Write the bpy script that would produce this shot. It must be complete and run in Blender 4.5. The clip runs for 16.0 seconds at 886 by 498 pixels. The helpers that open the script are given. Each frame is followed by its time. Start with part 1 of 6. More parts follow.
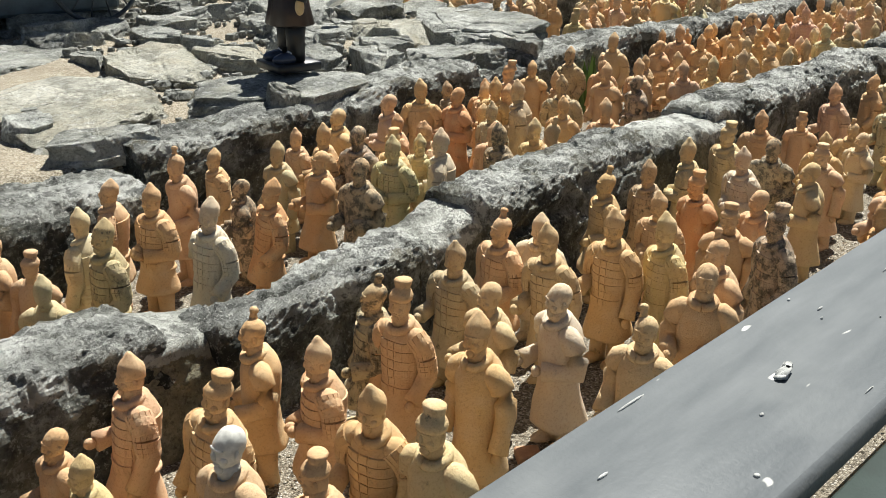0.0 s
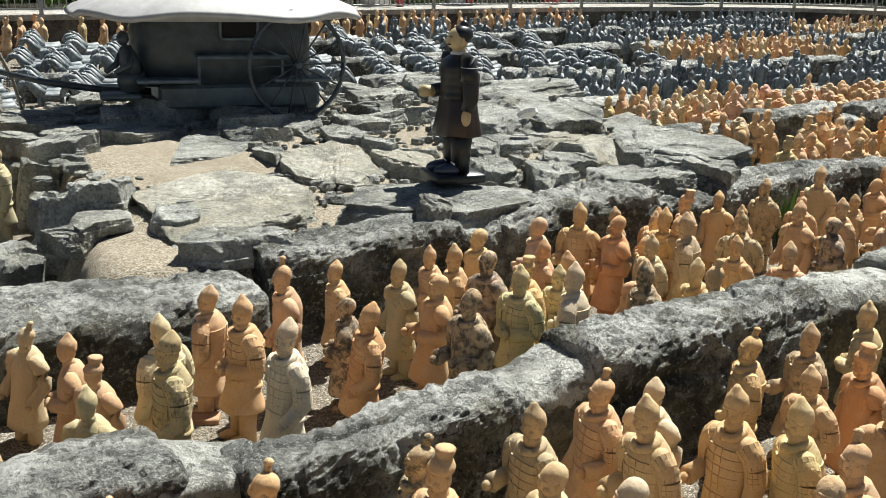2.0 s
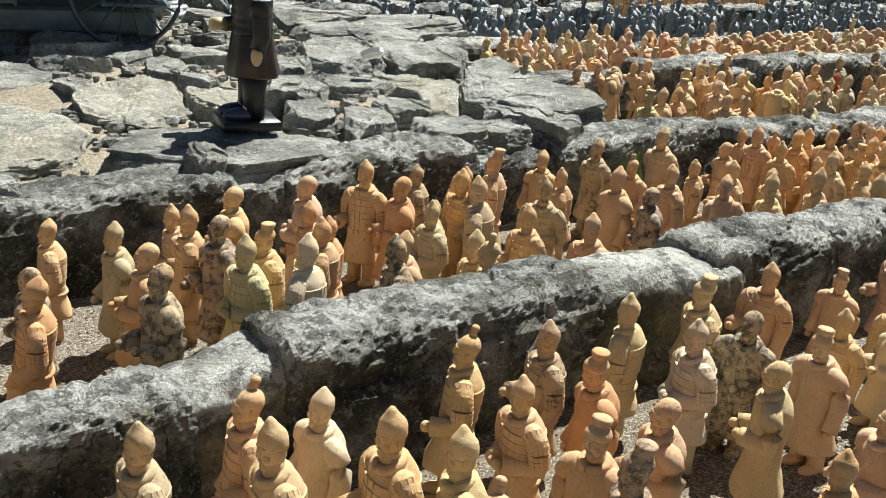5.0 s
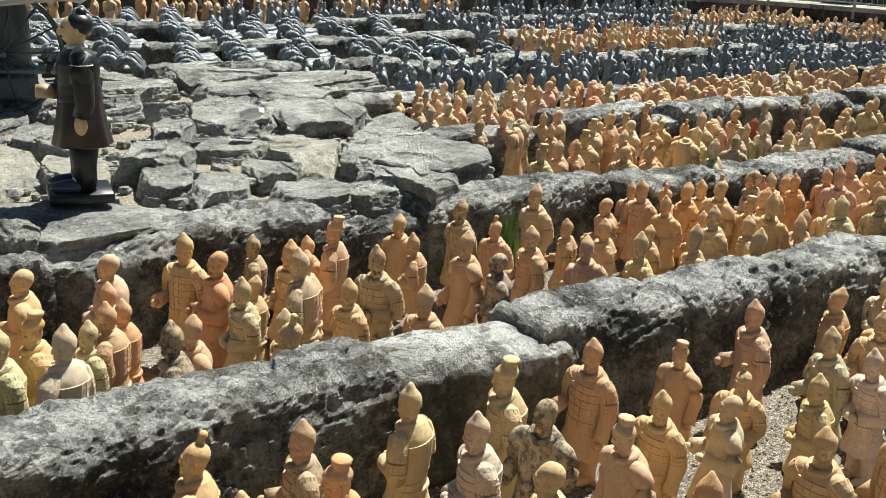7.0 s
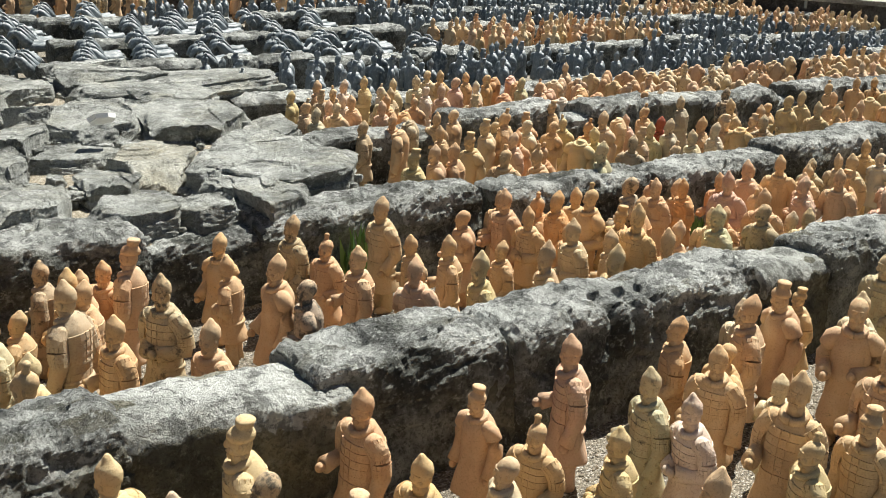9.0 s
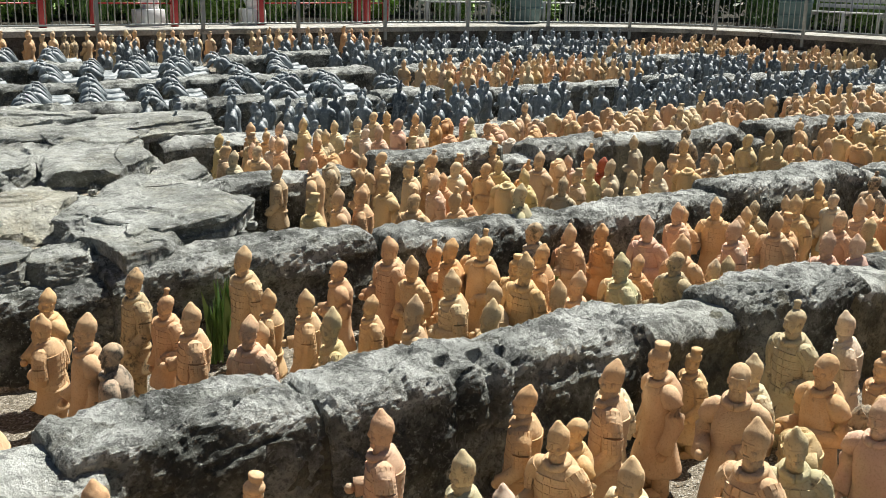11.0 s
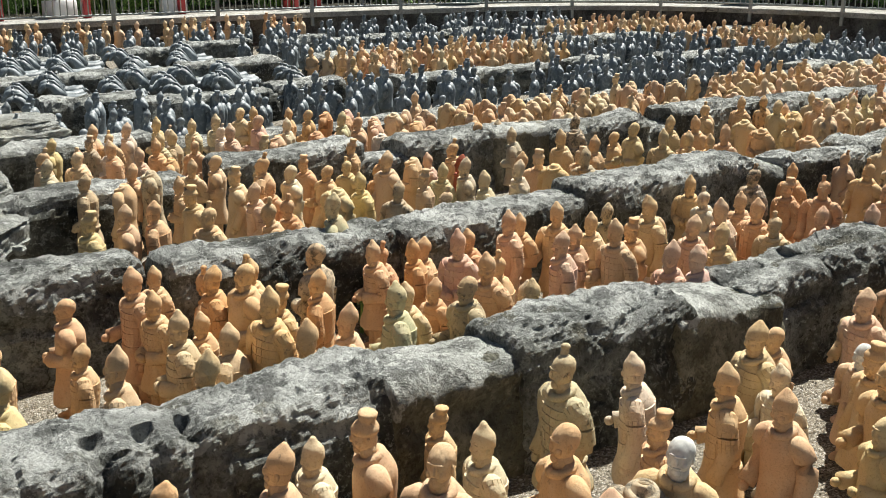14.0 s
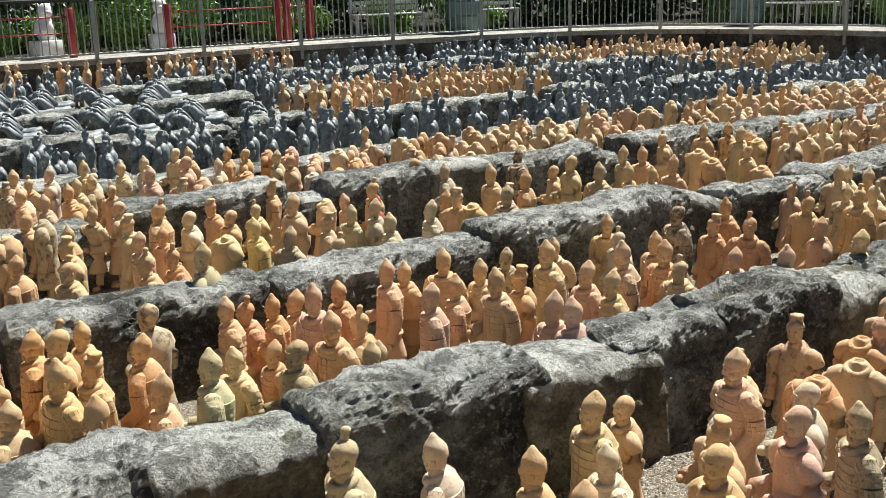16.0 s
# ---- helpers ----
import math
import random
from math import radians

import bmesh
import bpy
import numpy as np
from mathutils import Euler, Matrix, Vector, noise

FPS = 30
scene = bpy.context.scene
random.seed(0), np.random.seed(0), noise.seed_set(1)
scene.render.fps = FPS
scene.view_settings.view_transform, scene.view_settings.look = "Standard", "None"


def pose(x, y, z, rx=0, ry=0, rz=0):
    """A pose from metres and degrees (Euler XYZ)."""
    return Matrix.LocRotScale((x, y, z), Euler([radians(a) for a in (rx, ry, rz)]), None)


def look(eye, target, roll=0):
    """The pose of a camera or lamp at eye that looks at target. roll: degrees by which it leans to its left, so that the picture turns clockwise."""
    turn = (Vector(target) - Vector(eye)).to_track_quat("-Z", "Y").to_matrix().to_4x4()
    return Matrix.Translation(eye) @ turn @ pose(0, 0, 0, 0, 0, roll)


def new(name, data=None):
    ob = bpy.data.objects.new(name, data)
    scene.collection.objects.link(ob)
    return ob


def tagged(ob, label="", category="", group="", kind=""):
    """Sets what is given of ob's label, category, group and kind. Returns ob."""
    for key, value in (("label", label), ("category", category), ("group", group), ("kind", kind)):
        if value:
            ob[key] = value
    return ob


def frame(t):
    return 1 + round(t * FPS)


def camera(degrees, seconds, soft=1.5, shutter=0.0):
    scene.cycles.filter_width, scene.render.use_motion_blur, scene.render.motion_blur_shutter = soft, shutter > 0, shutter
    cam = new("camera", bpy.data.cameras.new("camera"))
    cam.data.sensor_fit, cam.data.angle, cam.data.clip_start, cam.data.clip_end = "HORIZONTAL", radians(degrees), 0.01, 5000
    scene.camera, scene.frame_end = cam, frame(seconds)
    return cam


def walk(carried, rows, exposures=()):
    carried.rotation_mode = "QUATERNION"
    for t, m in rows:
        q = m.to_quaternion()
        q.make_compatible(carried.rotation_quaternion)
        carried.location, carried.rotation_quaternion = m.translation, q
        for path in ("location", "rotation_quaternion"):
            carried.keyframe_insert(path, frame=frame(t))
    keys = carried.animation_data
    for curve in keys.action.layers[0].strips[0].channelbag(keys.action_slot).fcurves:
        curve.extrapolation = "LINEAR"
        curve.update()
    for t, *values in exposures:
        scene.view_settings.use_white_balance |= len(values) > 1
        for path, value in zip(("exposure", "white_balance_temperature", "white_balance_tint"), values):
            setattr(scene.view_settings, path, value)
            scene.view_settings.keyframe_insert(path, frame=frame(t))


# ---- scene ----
cam = camera(45.5, 16.0, soft=0.8)
PATH = [
    (0, (0.475, -2.392, 2.115), (1.838, -1.124, 1.384), -0.1),
    (0.5, (0.682, -2.425, 2.117), (1.966, -1.062, 1.413), 0.2),
    (1, (0.863, -2.38, 2.102), (2.062, -0.913, 1.461), 0.5),
    (1.5, (1.051, -2.33, 2.112), (2.185, -0.792, 1.521), 1.1),
    (2, (1.273, -2.337, 2.098), (2.331, -0.733, 1.544), 1.4),
    (2.5, (1.485, -2.311, 2.075), (2.423, -0.637, 1.513), 0.9),
    (3, (1.671, -2.272, 2.082), (2.606, -0.606, 1.487), 1.8),
    (3.5, (1.869, -2.305, 2.074), (2.87, -0.684, 1.466), 2.8),
    (4, (2.073, -2.332, 2.078), (3.09, -0.72, 1.472), 3.4),
    (4.5, (2.275, -2.284, 2.075), (3.329, -0.703, 1.452), 3.8),
    (5, (2.482, -2.295, 2.086), (3.59, -0.77, 1.418), 4.3),
    (5.2, (2.553, -2.327, 2.114), (3.655, -0.793, 1.457), 3.9),
    (7.3, (3.588, -2.419, 2.122), (4.716, -0.872, 1.541), 2.2),
    (7.5, (3.698, -2.402, 2.127), (4.846, -0.871, 1.546), 2.4),
    (8, (3.928, -2.377, 2.12), (5.104, -0.866, 1.542), 2.4),
    (8.5, (4.189, -2.431, 2.122), (5.35, -0.909, 1.542), 2.2),
    (9, (4.421, -2.414, 2.13), (5.56, -0.882, 1.534), 2.1),
    (9.5, (4.622, -2.425, 2.155), (5.773, -0.899, 1.568), 1.2),
    (9.7, (4.745, -2.449, 2.107), (5.892, -0.91, 1.547), 1.2),
    (11.8, (5.749, -2.357, 2.003), (6.853, -0.771, 1.489), 1.2),
    (12, (5.839, -2.346, 1.998), (6.956, -0.768, 1.482), 1.5),
    (12.5, (6.053, -2.273, 2.013), (7.189, -0.712, 1.49), 1.5),
    (13, (6.284, -2.282, 1.983), (7.401, -0.705, 1.467), 0.3),
    (13.5, (6.541, -2.298, 1.978), (7.589, -0.682, 1.442), -1.2),
    (14, (6.785, -2.298, 2.003), (7.901, -0.731, 1.456), -0.2),
    (14.5, (6.996, -2.325, 1.987), (8.116, -0.753, 1.464), -0.2),
    (15, (7.28, -2.376, 1.985), (8.31, -0.739, 1.476), -0.7),
    (15.5, (7.526, -2.362, 1.99), (8.579, -0.738, 1.486), -0.7),
    (16, (7.765, -2.399, 1.989), (8.824, -0.777, 1.492), -1.9),
]
walk(cam, [(t, look(eye, target, roll)) for t, eye, target, roll in PATH])

# ---- daylight: high sun from behind the army, clear sky ----
SUN_AZ, SUN_EL = radians(24), radians(58)
world = bpy.data.worlds.new("world")
scene.world = world
world.use_nodes = True
wn = world.node_tree.nodes
sky = wn.new("ShaderNodeTexSky")
sky.sky_type = 'NISHITA'
sky.sun_disc = False
sky.sun_elevation = SUN_EL
sky.sun_rotation = radians(90) - SUN_AZ
wn["Background"].inputs["Strength"].default_value = 0.028
world.node_tree.links.new(sky.outputs[0], wn["Background"].inputs[0])
sun_data = bpy.data.lights.new("sun", 'SUN')
sun_data.energy = 5.0
sun_data.angle = radians(0.53)
sun_data.color = (1.0, 0.985, 0.915)
sun = new("sun", sun_data)
sun_dir = Vector((math.cos(SUN_AZ) * math.cos(SUN_EL), math.sin(SUN_AZ) * math.cos(SUN_EL), math.sin(SUN_EL)))
sun.matrix_world = look(sun_dir * 60, (0, 0, 0))
scene.view_settings.exposure = 0.86


# ---- materials ----
class Nodes:
    """Short-hand for building one node material."""

    def __init__(self, name, rough=0.85, metal=0.0):
        self.mat = bpy.data.materials.new(name)
        self.mat.use_nodes = True
        self.t = self.mat.node_tree
        self.bsdf = self.t.nodes["Principled BSDF"]
        self.bsdf.inputs["Roughness"].default_value = rough
        self.bsdf.inputs["Metallic"].default_value = metal
        self.pos = None

    def put(self, sock, val):
        if hasattr(val, "is_output"):
            self.t.links.new(val, sock)
        elif isinstance(val, (tuple, list)) and len(val) == 3 and sock.type == 'RGBA':
            sock.default_value = (*val, 1)
        else:
            sock.default_value = val

    def coords(self, which="Object"):
        return self.t.nodes.new("ShaderNodeTexCoord").outputs[which]

    def world_pos(self):
        return self.t.nodes.new("ShaderNodeNewGeometry").outputs["Position"]

    def noise(self, scale, detail=4, vec=None, rough=0.6, stretch=None):
        n = self.t.nodes.new("ShaderNodeTexNoise")
        n.inputs["Scale"].default_value = scale
        n.inputs["Detail"].default_value = detail
        n.inputs["Roughness"].default_value = rough
        vec = vec if vec is not None else self.world_pos()
        if stretch:
            m = self.t.nodes.new("ShaderNodeMapping")
            m.inputs["Scale"].default_value = stretch
            self.t.links.new(vec, m.inputs[0])
            vec = m.outputs[0]
        self.t.links.new(vec, n.inputs["Vector"])
        return n.outputs["Fac"]

    def cells(self, scale, out="Color", vec=None, feature='F1'):
        n = self.t.nodes.new("ShaderNodeTexVoronoi")
        n.feature = feature
        n.inputs["Scale"].default_value = scale
        self.t.links.new(vec if vec is not None else self.world_pos(), n.inputs["Vector"])
        return n.outputs[out]

    def ramp(self, fac, stops, mode='LINEAR'):
        n = self.t.nodes.new("ShaderNodeValToRGB")
        n.color_ramp.interpolation = mode
        e = n.color_ramp.elements
        while len(e) < len(stops):
            e.new(0.5)
        for el, (p, c) in zip(e, stops):
            el.position = p
            el.color = (*c, 1) if isinstance(c, tuple) else (c, c, c, 1)
        self.put(n.inputs[0], fac)
        return n.outputs[0]

    def mix(self, fac, a, b, blend='MIX'):
        n = self.t.nodes.new("ShaderNodeMix")
        n.data_type, n.blend_type = 'RGBA', blend
        self.put(n.inputs[0], fac)
        self.put(n.inputs[6], a)
        self.put(n.inputs[7], b)
        return n.outputs[2]

    def math(self, op, a, b=0.0):
        n = self.t.nodes.new("ShaderNodeMath")
        n.operation = op
        self.put(n.inputs[0], a)
        self.put(n.inputs[1], b)
        return n.outputs[0]

    def rand(self):
        return self.t.nodes.new("ShaderNodeObjectInfo").outputs["Random"]

    def attr(self, name):
        n = self.t.nodes.new("ShaderNodeAttribute")
        n.attribute_name = name
        return n.outputs["Fac"]

    def bump(self, height, strength=0.5, dist=0.01):
        n = self.t.nodes.new("ShaderNodeBump")
        n.inputs["Strength"].default_value = strength
        n.inputs["Distance"].default_value = dist
        self.put(n.inputs["Height"], height)
        self.t.links.new(n.outputs[0], self.bsdf.inputs["Normal"])

    def color(self, val):
        self.put(self.bsdf.inputs["Base Color"], val)
        return self

    def rough(self, val):
        self.put(self.bsdf.inputs["Roughness"], val)


def clay_material(name, tone_of, head=False):
    """Fired clay: each figure has its own tone, with pale bloom, grit and dark weathering stains."""
    n = Nodes(name, 0.88)
    n.bsdf.inputs["Specular IOR Level"].default_value = 0.25
    pos = n.world_pos()
    if tone_of == "object":
        info = n.t.nodes.new("ShaderNodeObjectInfo")
        tone, dirt = info.outputs["Color"], info.outputs["Alpha"]
        if head:
            other = n.ramp(n.math('FRACT', n.math('MULTIPLY', info.outputs["Random"], 7.3)), [(0.0, (0.68, 0.40, 0.19)), (0.4, (0.70, 0.49, 0.24)), (0.7, (0.64, 0.33, 0.14)), (1.0, (0.72, 0.57, 0.37))])
            tone = n.mix(0.30, tone, other)
    else:
        r = n.attr("tone")
        tone = n.ramp(n.math('FRACT', n.math('MULTIPLY', r, 7.31)), [(0.0, (0.61, 0.43, 0.27)), (0.2, (0.62, 0.47, 0.29)), (0.35, (0.62, 0.51, 0.32)), (0.5, (0.58, 0.36, 0.20)), (0.65, (0.62, 0.42, 0.28)),
                                                                     (0.75, (0.70, 0.55, 0.36)), (0.85, (0.66, 0.38, 0.25)), (0.93, (0.50, 0.44, 0.25)), (1.0, (0.63, 0.38, 0.18))])
        dirt = n.ramp(n.math('FRACT', n.math('MULTIPLY', r, 23.7)), [(0.0, 0.05), (0.75, 0.15), (0.9, 0.5), (1.0, 0.75)])
    big = n.noise(11, 5, pos)
    tone = n.mix(n.ramp(big, [(0.45, 0.0), (0.68, 0.42)]), tone, (0.72, 0.57, 0.37))
    tone = n.mix(n.ramp(n.noise(7, 4, pos), [(0.52, 0.0), (0.70, 0.28)]), tone, (0.54, 0.29, 0.13))
    fine = n.noise(120, 4, pos, 0.7)
    tone = n.mix(n.ramp(fine, [(0.52, 0.0), (0.64, 0.32)]), tone, (0.36, 0.20, 0.10))
    stain = n.noise(21, 7, pos, 0.78)
    limit = n.math('SUBTRACT', n.math('ADD', stain, n.math('MULTIPLY', dirt, 0.26)), 0.645)
    tone = n.mix(n.ramp(n.math('MULTIPLY', limit, 9.0), [(0.0, 0.0), (1.0, 0.88)]), tone, (0.085, 0.078, 0.062))
    n.color(tone)
    n.bump(n.math('ADD', n.math('MULTIPLY', fine, 0.6), n.math('ADD', stain, n.math('MULTIPLY', big, 0.6))), 0.7, 0.009)
    return n.mat


def slate_material(name, tone_of):
    n = Nodes(name, 0.52)
    r = n.rand() if tone_of == "object" else n.attr("tone")
    tone = n.ramp(n.math('FRACT', n.math('MULTIPLY', r, 9.7)), [(0.0, (0.075, 0.092, 0.100)), (0.5, (0.22, 0.25, 0.262)), (1.0, (0.13, 0.158, 0.172))])
    wear = n.noise(25, 4)
    n.color(n.mix(n.ramp(wear, [(0.5, 0.0), (0.62, 0.8)]), tone, (0.33, 0.35, 0.345)))
    n.bump(wear, 0.3, 0.005)
    return n.mat


def rock_material(name, low, mid, high, scale=1.0, warm=(0.33, 0.315, 0.245), crust=None, tan=0.55, pitted=1.0):
    n = Nodes(name, 0.92)
    n.bsdf.inputs["Specular IOR Level"].default_value = 0.2
    pos = n.world_pos()
    a = n.noise(1.9 * scale, 7, pos, 0.64)
    b = n.noise(6.0 * scale, 8, pos, 0.68)
    c = n.noise(60 * scale, 4, pos, 0.7)
    col = n.ramp(a, [(0.36, low), (0.47, mid), (0.58, high)])
    col = n.mix(n.ramp(b, [(0.51, 0.0), (0.62, 0.6)]), col, tuple(0.34 * k for k in mid))
    col = n.mix(n.ramp(n.noise(3.4 * scale, 7, pos, 0.65), [(0.50, 0.0), (0.62, tan)]), col, warm)
    col = n.mix(n.ramp(n.noise(17 * scale, 6, pos, 0.7), [(0.56, 0.0), (0.64, 0.6)]), col, tuple(min(0.78, k * 1.3) for k in high))
    col = n.mix(n.ramp(c, [(0.51, 0.0), (0.60, 0.5)]), col, tuple(0.35 * k for k in mid))
    pit = n.noise(24 * scale, 9, pos, 0.82)
    patch = n.ramp(n.noise(2.6 * scale, 5, pos, 0.6), [(0.42, 0.15), (0.60, 1.0)])
    col = n.mix(n.math('MULTIPLY', n.ramp(pit, [(0.535, 0.0), (0.575, 0.75 * pitted)]), patch), col, tuple(0.2 * k for k in mid))
    fleck = n.noise(38 * scale, 8, pos, 0.8)
    col = n.mix(n.ramp(fleck, [(0.565, 0.0), (0.60, 0.7 * pitted)]), col, tuple(min(0.8, k * 1.3) for k in high))
    # sunlit tops over shaded sides, mixed into the colour along with real crust
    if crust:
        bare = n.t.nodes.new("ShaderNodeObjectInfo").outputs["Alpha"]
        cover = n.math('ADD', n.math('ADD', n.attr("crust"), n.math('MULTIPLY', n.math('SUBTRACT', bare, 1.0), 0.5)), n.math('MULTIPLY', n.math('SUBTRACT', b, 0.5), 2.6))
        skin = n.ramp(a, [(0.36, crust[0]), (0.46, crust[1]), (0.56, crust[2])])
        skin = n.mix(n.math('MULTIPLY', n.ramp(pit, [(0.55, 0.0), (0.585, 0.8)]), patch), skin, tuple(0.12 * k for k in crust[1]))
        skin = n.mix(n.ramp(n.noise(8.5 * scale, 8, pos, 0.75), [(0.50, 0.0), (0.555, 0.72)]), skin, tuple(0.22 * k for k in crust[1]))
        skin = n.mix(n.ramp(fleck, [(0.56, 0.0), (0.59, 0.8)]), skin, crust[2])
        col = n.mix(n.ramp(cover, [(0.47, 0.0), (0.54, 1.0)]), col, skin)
    warp = n.t.nodes.new("ShaderNodeVectorMath")
    warp.operation = 'ADD'
    fuzz = n.t.nodes.new("ShaderNodeTexNoise")
    fuzz.inputs["Scale"].default_value = 4.0 * scale
    fuzz.inputs["Detail"].default_value = 5
    n.t.links.new(pos, fuzz.inputs["Vector"])
    n.t.links.new(pos, warp.inputs[0])
    n.t.links.new(fuzz.outputs["Color"], warp.inputs[1])
    chips = n.cells(5.5 * scale, "Distance", warp.outputs[0])
    flakes = n.cells(17 * scale, "Distance", warp.outputs[0])
    col = n.mix(n.ramp(chips, [(0.4, 0.0), (0.75, 0.35)]), col, tuple(0.45 * k for k in mid))
    edge = n.cells(0.75 * scale, "Distance", warp.outputs[0], 'DISTANCE_TO_EDGE')
    crack = n.ramp(edge, [(0.0, 0.0), (0.012, 1.0)])
    col = n.mix(n.math('MULTIPLY', n.ramp(edge, [(0.0, 0.8), (0.007, 0.0)]), n.ramp(n.noise(0.9, 4, pos), [(0.50, 0.0), (0.58, 1.0)])), col, (0.025, 0.024, 0.022))
    n.color(col)
    chipped = n.math('SUBTRACT', n.math('MULTIPLY', b, 0.7), n.math('ADD', n.math('MULTIPLY', chips, 0.30), n.math('MULTIPLY', flakes, 0.12)))
    grain = n.noise(170 * scale, 3, pos, 0.7)
    rough_skin = n.math('ADD', n.math('ADD', n.math('MULTIPLY', c, 0.6), n.math('MULTIPLY', grain, 0.22)), n.math('MULTIPLY', n.math('SUBTRACT', n.math('MULTIPLY', fleck, 0.4), pit), 0.7 * pitted))
    n.bump(n.math('ADD', n.math('ADD', chipped, rough_skin), n.math('MULTIPLY', crack, 0.08)), 1.0, 0.06)
    return n.mat


def gravel_material(name, lift=1.0):
    n = Nodes(name, 0.88)
    pos = n.world_pos()
    tone = n.cells(140, "Color", pos)
    sep = n.t.nodes.new("ShaderNodeSeparateColor")
    n.t.links.new(tone, sep.inputs[0])
    col = n.ramp(sep.outputs[0], [(0.0, (0.05, 0.042, 0.03)), (0.3, (0.15, 0.13, 0.095)), (0.65, (0.27, 0.235, 0.175)), (0.9, (0.46, 0.42, 0.34)), (1.0, (0.62, 0.6, 0.56))]) if lift == 1.0 else n.ramp(sep.outputs[0], [(0.0, (0.10, 0.08, 0.055)), (0.3, (0.24, 0.205, 0.145)), (0.65, (0.42, 0.37, 0.27)), (1.0, (0.66, 0.62, 0.53))])
    d = n.cells(140, "Distance", pos)
    col = n.mix(n.ramp(n.noise(1.7, 5, pos), [(0.35, 0.35), (0.7, 0.0)]), col, tuple(lift * k for k in (0.16, 0.125, 0.085)))
    n.color(col)
    n.bump(n.ramp(d, [(0.0, 1.0), (0.9, 0.0)]), 1.0, 0.008)
    return n.mat


def plain(name, col, rough=0.6, metal=0.0, scale=20, vary=0.25, bump=0.15):
    """Paint, wood or metal with soft blotches and fine grain."""
    n = Nodes(name, rough, metal)
    v = n.noise(scale, 5)
    f = n.noise(scale * 9, 3)
    c = n.mix(n.ramp(v, [(0.3, 0.0), (0.75, 1.0)]), tuple(k * (1 - vary) for k in col), tuple(min(1, k * (1 + vary)) for k in col))
    n.color(n.mix(n.ramp(f, [(0.5, 0.0), (0.8, 0.25)]), c, tuple(0.6 * k for k in col)))
    n.bump(f, bump, 0.004)
    return n.mat


def leaf_material(name, a, b):
    n = Nodes(name, 0.55)
    g = n.t.nodes.new("ShaderNodeNewGeometry").outputs["Random Per Island"]
    n.color(n.ramp(g, [(0.0, a), (0.6, b), (1.0, tuple(1.35 * k for k in b))]))
    return n.mat


CLAY = clay_material("fired_clay", "object")
CLAY_HEAD = clay_material("fired_clay_head", "object", True)
CLAY_FAR = clay_material("fired_clay_rows", "tone")
SLATE = slate_material("blue_grey_clay", "object")
SLATE_FAR = slate_material("blue_grey_clay_rows", "tone")
# dark base holds algae stain plus shade; pale skin tones hold sunlight on tops
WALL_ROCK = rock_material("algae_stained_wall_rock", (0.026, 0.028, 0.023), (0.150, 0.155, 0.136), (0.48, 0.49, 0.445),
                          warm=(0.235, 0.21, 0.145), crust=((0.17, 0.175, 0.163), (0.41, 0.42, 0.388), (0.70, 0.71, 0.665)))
SLAB_ROCK = rock_material("rough_slab_rock", (0.16, 0.166, 0.150), (0.42, 0.43, 0.39), (0.64, 0.65, 0.60), 0.9, (0.58, 0.565, 0.46), None, 0.5, 0.7)
PALE_ROCK = rock_material("pale_slab_rock", (0.30, 0.29, 0.24), (0.54, 0.525, 0.435), (0.68, 0.665, 0.575), 0.8, (0.55, 0.505, 0.39), None, 0.7, 0.55)
# cement: tan-stained sides, tops again coloured as if in sun
MORTAR = rock_material("cement_patch", (0.06, 0.06, 0.048), (0.17, 0.165, 0.125), (0.36, 0.345, 0.27), 0.8, (0.30, 0.26, 0.16), ((0.34, 0.35, 0.315), (0.50, 0.51, 0.465), (0.66, 0.67, 0.62)), 0.6, 0.5)
GRAVEL = gravel_material("pea_gravel")
LITTER = gravel_material("dry_litter_gravel", 1.8)
CONCRETE = rock_material("pale_concrete", (0.40, 0.38, 0.34), (0.52, 0.50, 0.45), (0.62, 0.60, 0.56), 0.5, pitted=0.2)
DARK_BRICK = rock_material("dark_retaining_wall", (0.07, 0.06, 0.055), (0.13, 0.12, 0.11), (0.21, 0.20, 0.19), 0.7)
STEEL = plain("galvanised_steel", (0.36, 0.38, 0.37), 0.5, 0.6, 15, 0.15, 0.05)
BLACK_RAIL = plain("black_rail_paint", (0.03, 0.032, 0.034), 0.45, 0.0, 15, 0.2, 0.05)
BLACK_METAL = plain("dark_patinated_metal", (0.055, 0.068, 0.078), 0.40, 0.2, 8, 0.45, 0.2)
BLUE_BLACK = plain("blue_black_paint", (0.10, 0.135, 0.16), 0.42, 0.1, 6, 0.4, 0.2)
CANOPY = plain("white_painted_canopy", (0.40, 0.40, 0.40), 0.55, 0.0, 9, 0.15, 0.3)
BLOOM_HEAD = plain("lime_bloomed_clay", (0.62, 0.61, 0.56), 0.9, 0.0, 40, 0.25, 0.4)
RED_PAINT = plain("red_paint", (0.34, 0.02, 0.022), 0.45, 0.0, 12, 0.15, 0.05)
WHITE_PAINT = plain("white_stone_paint", (0.78, 0.78, 0.77), 0.6, 0.0, 12, 0.08, 0.2)
BENCH_WHITE = plain("weathered_white_slat", (0.55, 0.55, 0.53), 0.6, 0.0, 12, 0.12, 0.2)
TEAL = plain("teal_grey_barrel_paint", (0.10, 0.17, 0.165), 0.5, 0.0, 6, 0.2, 0.1)


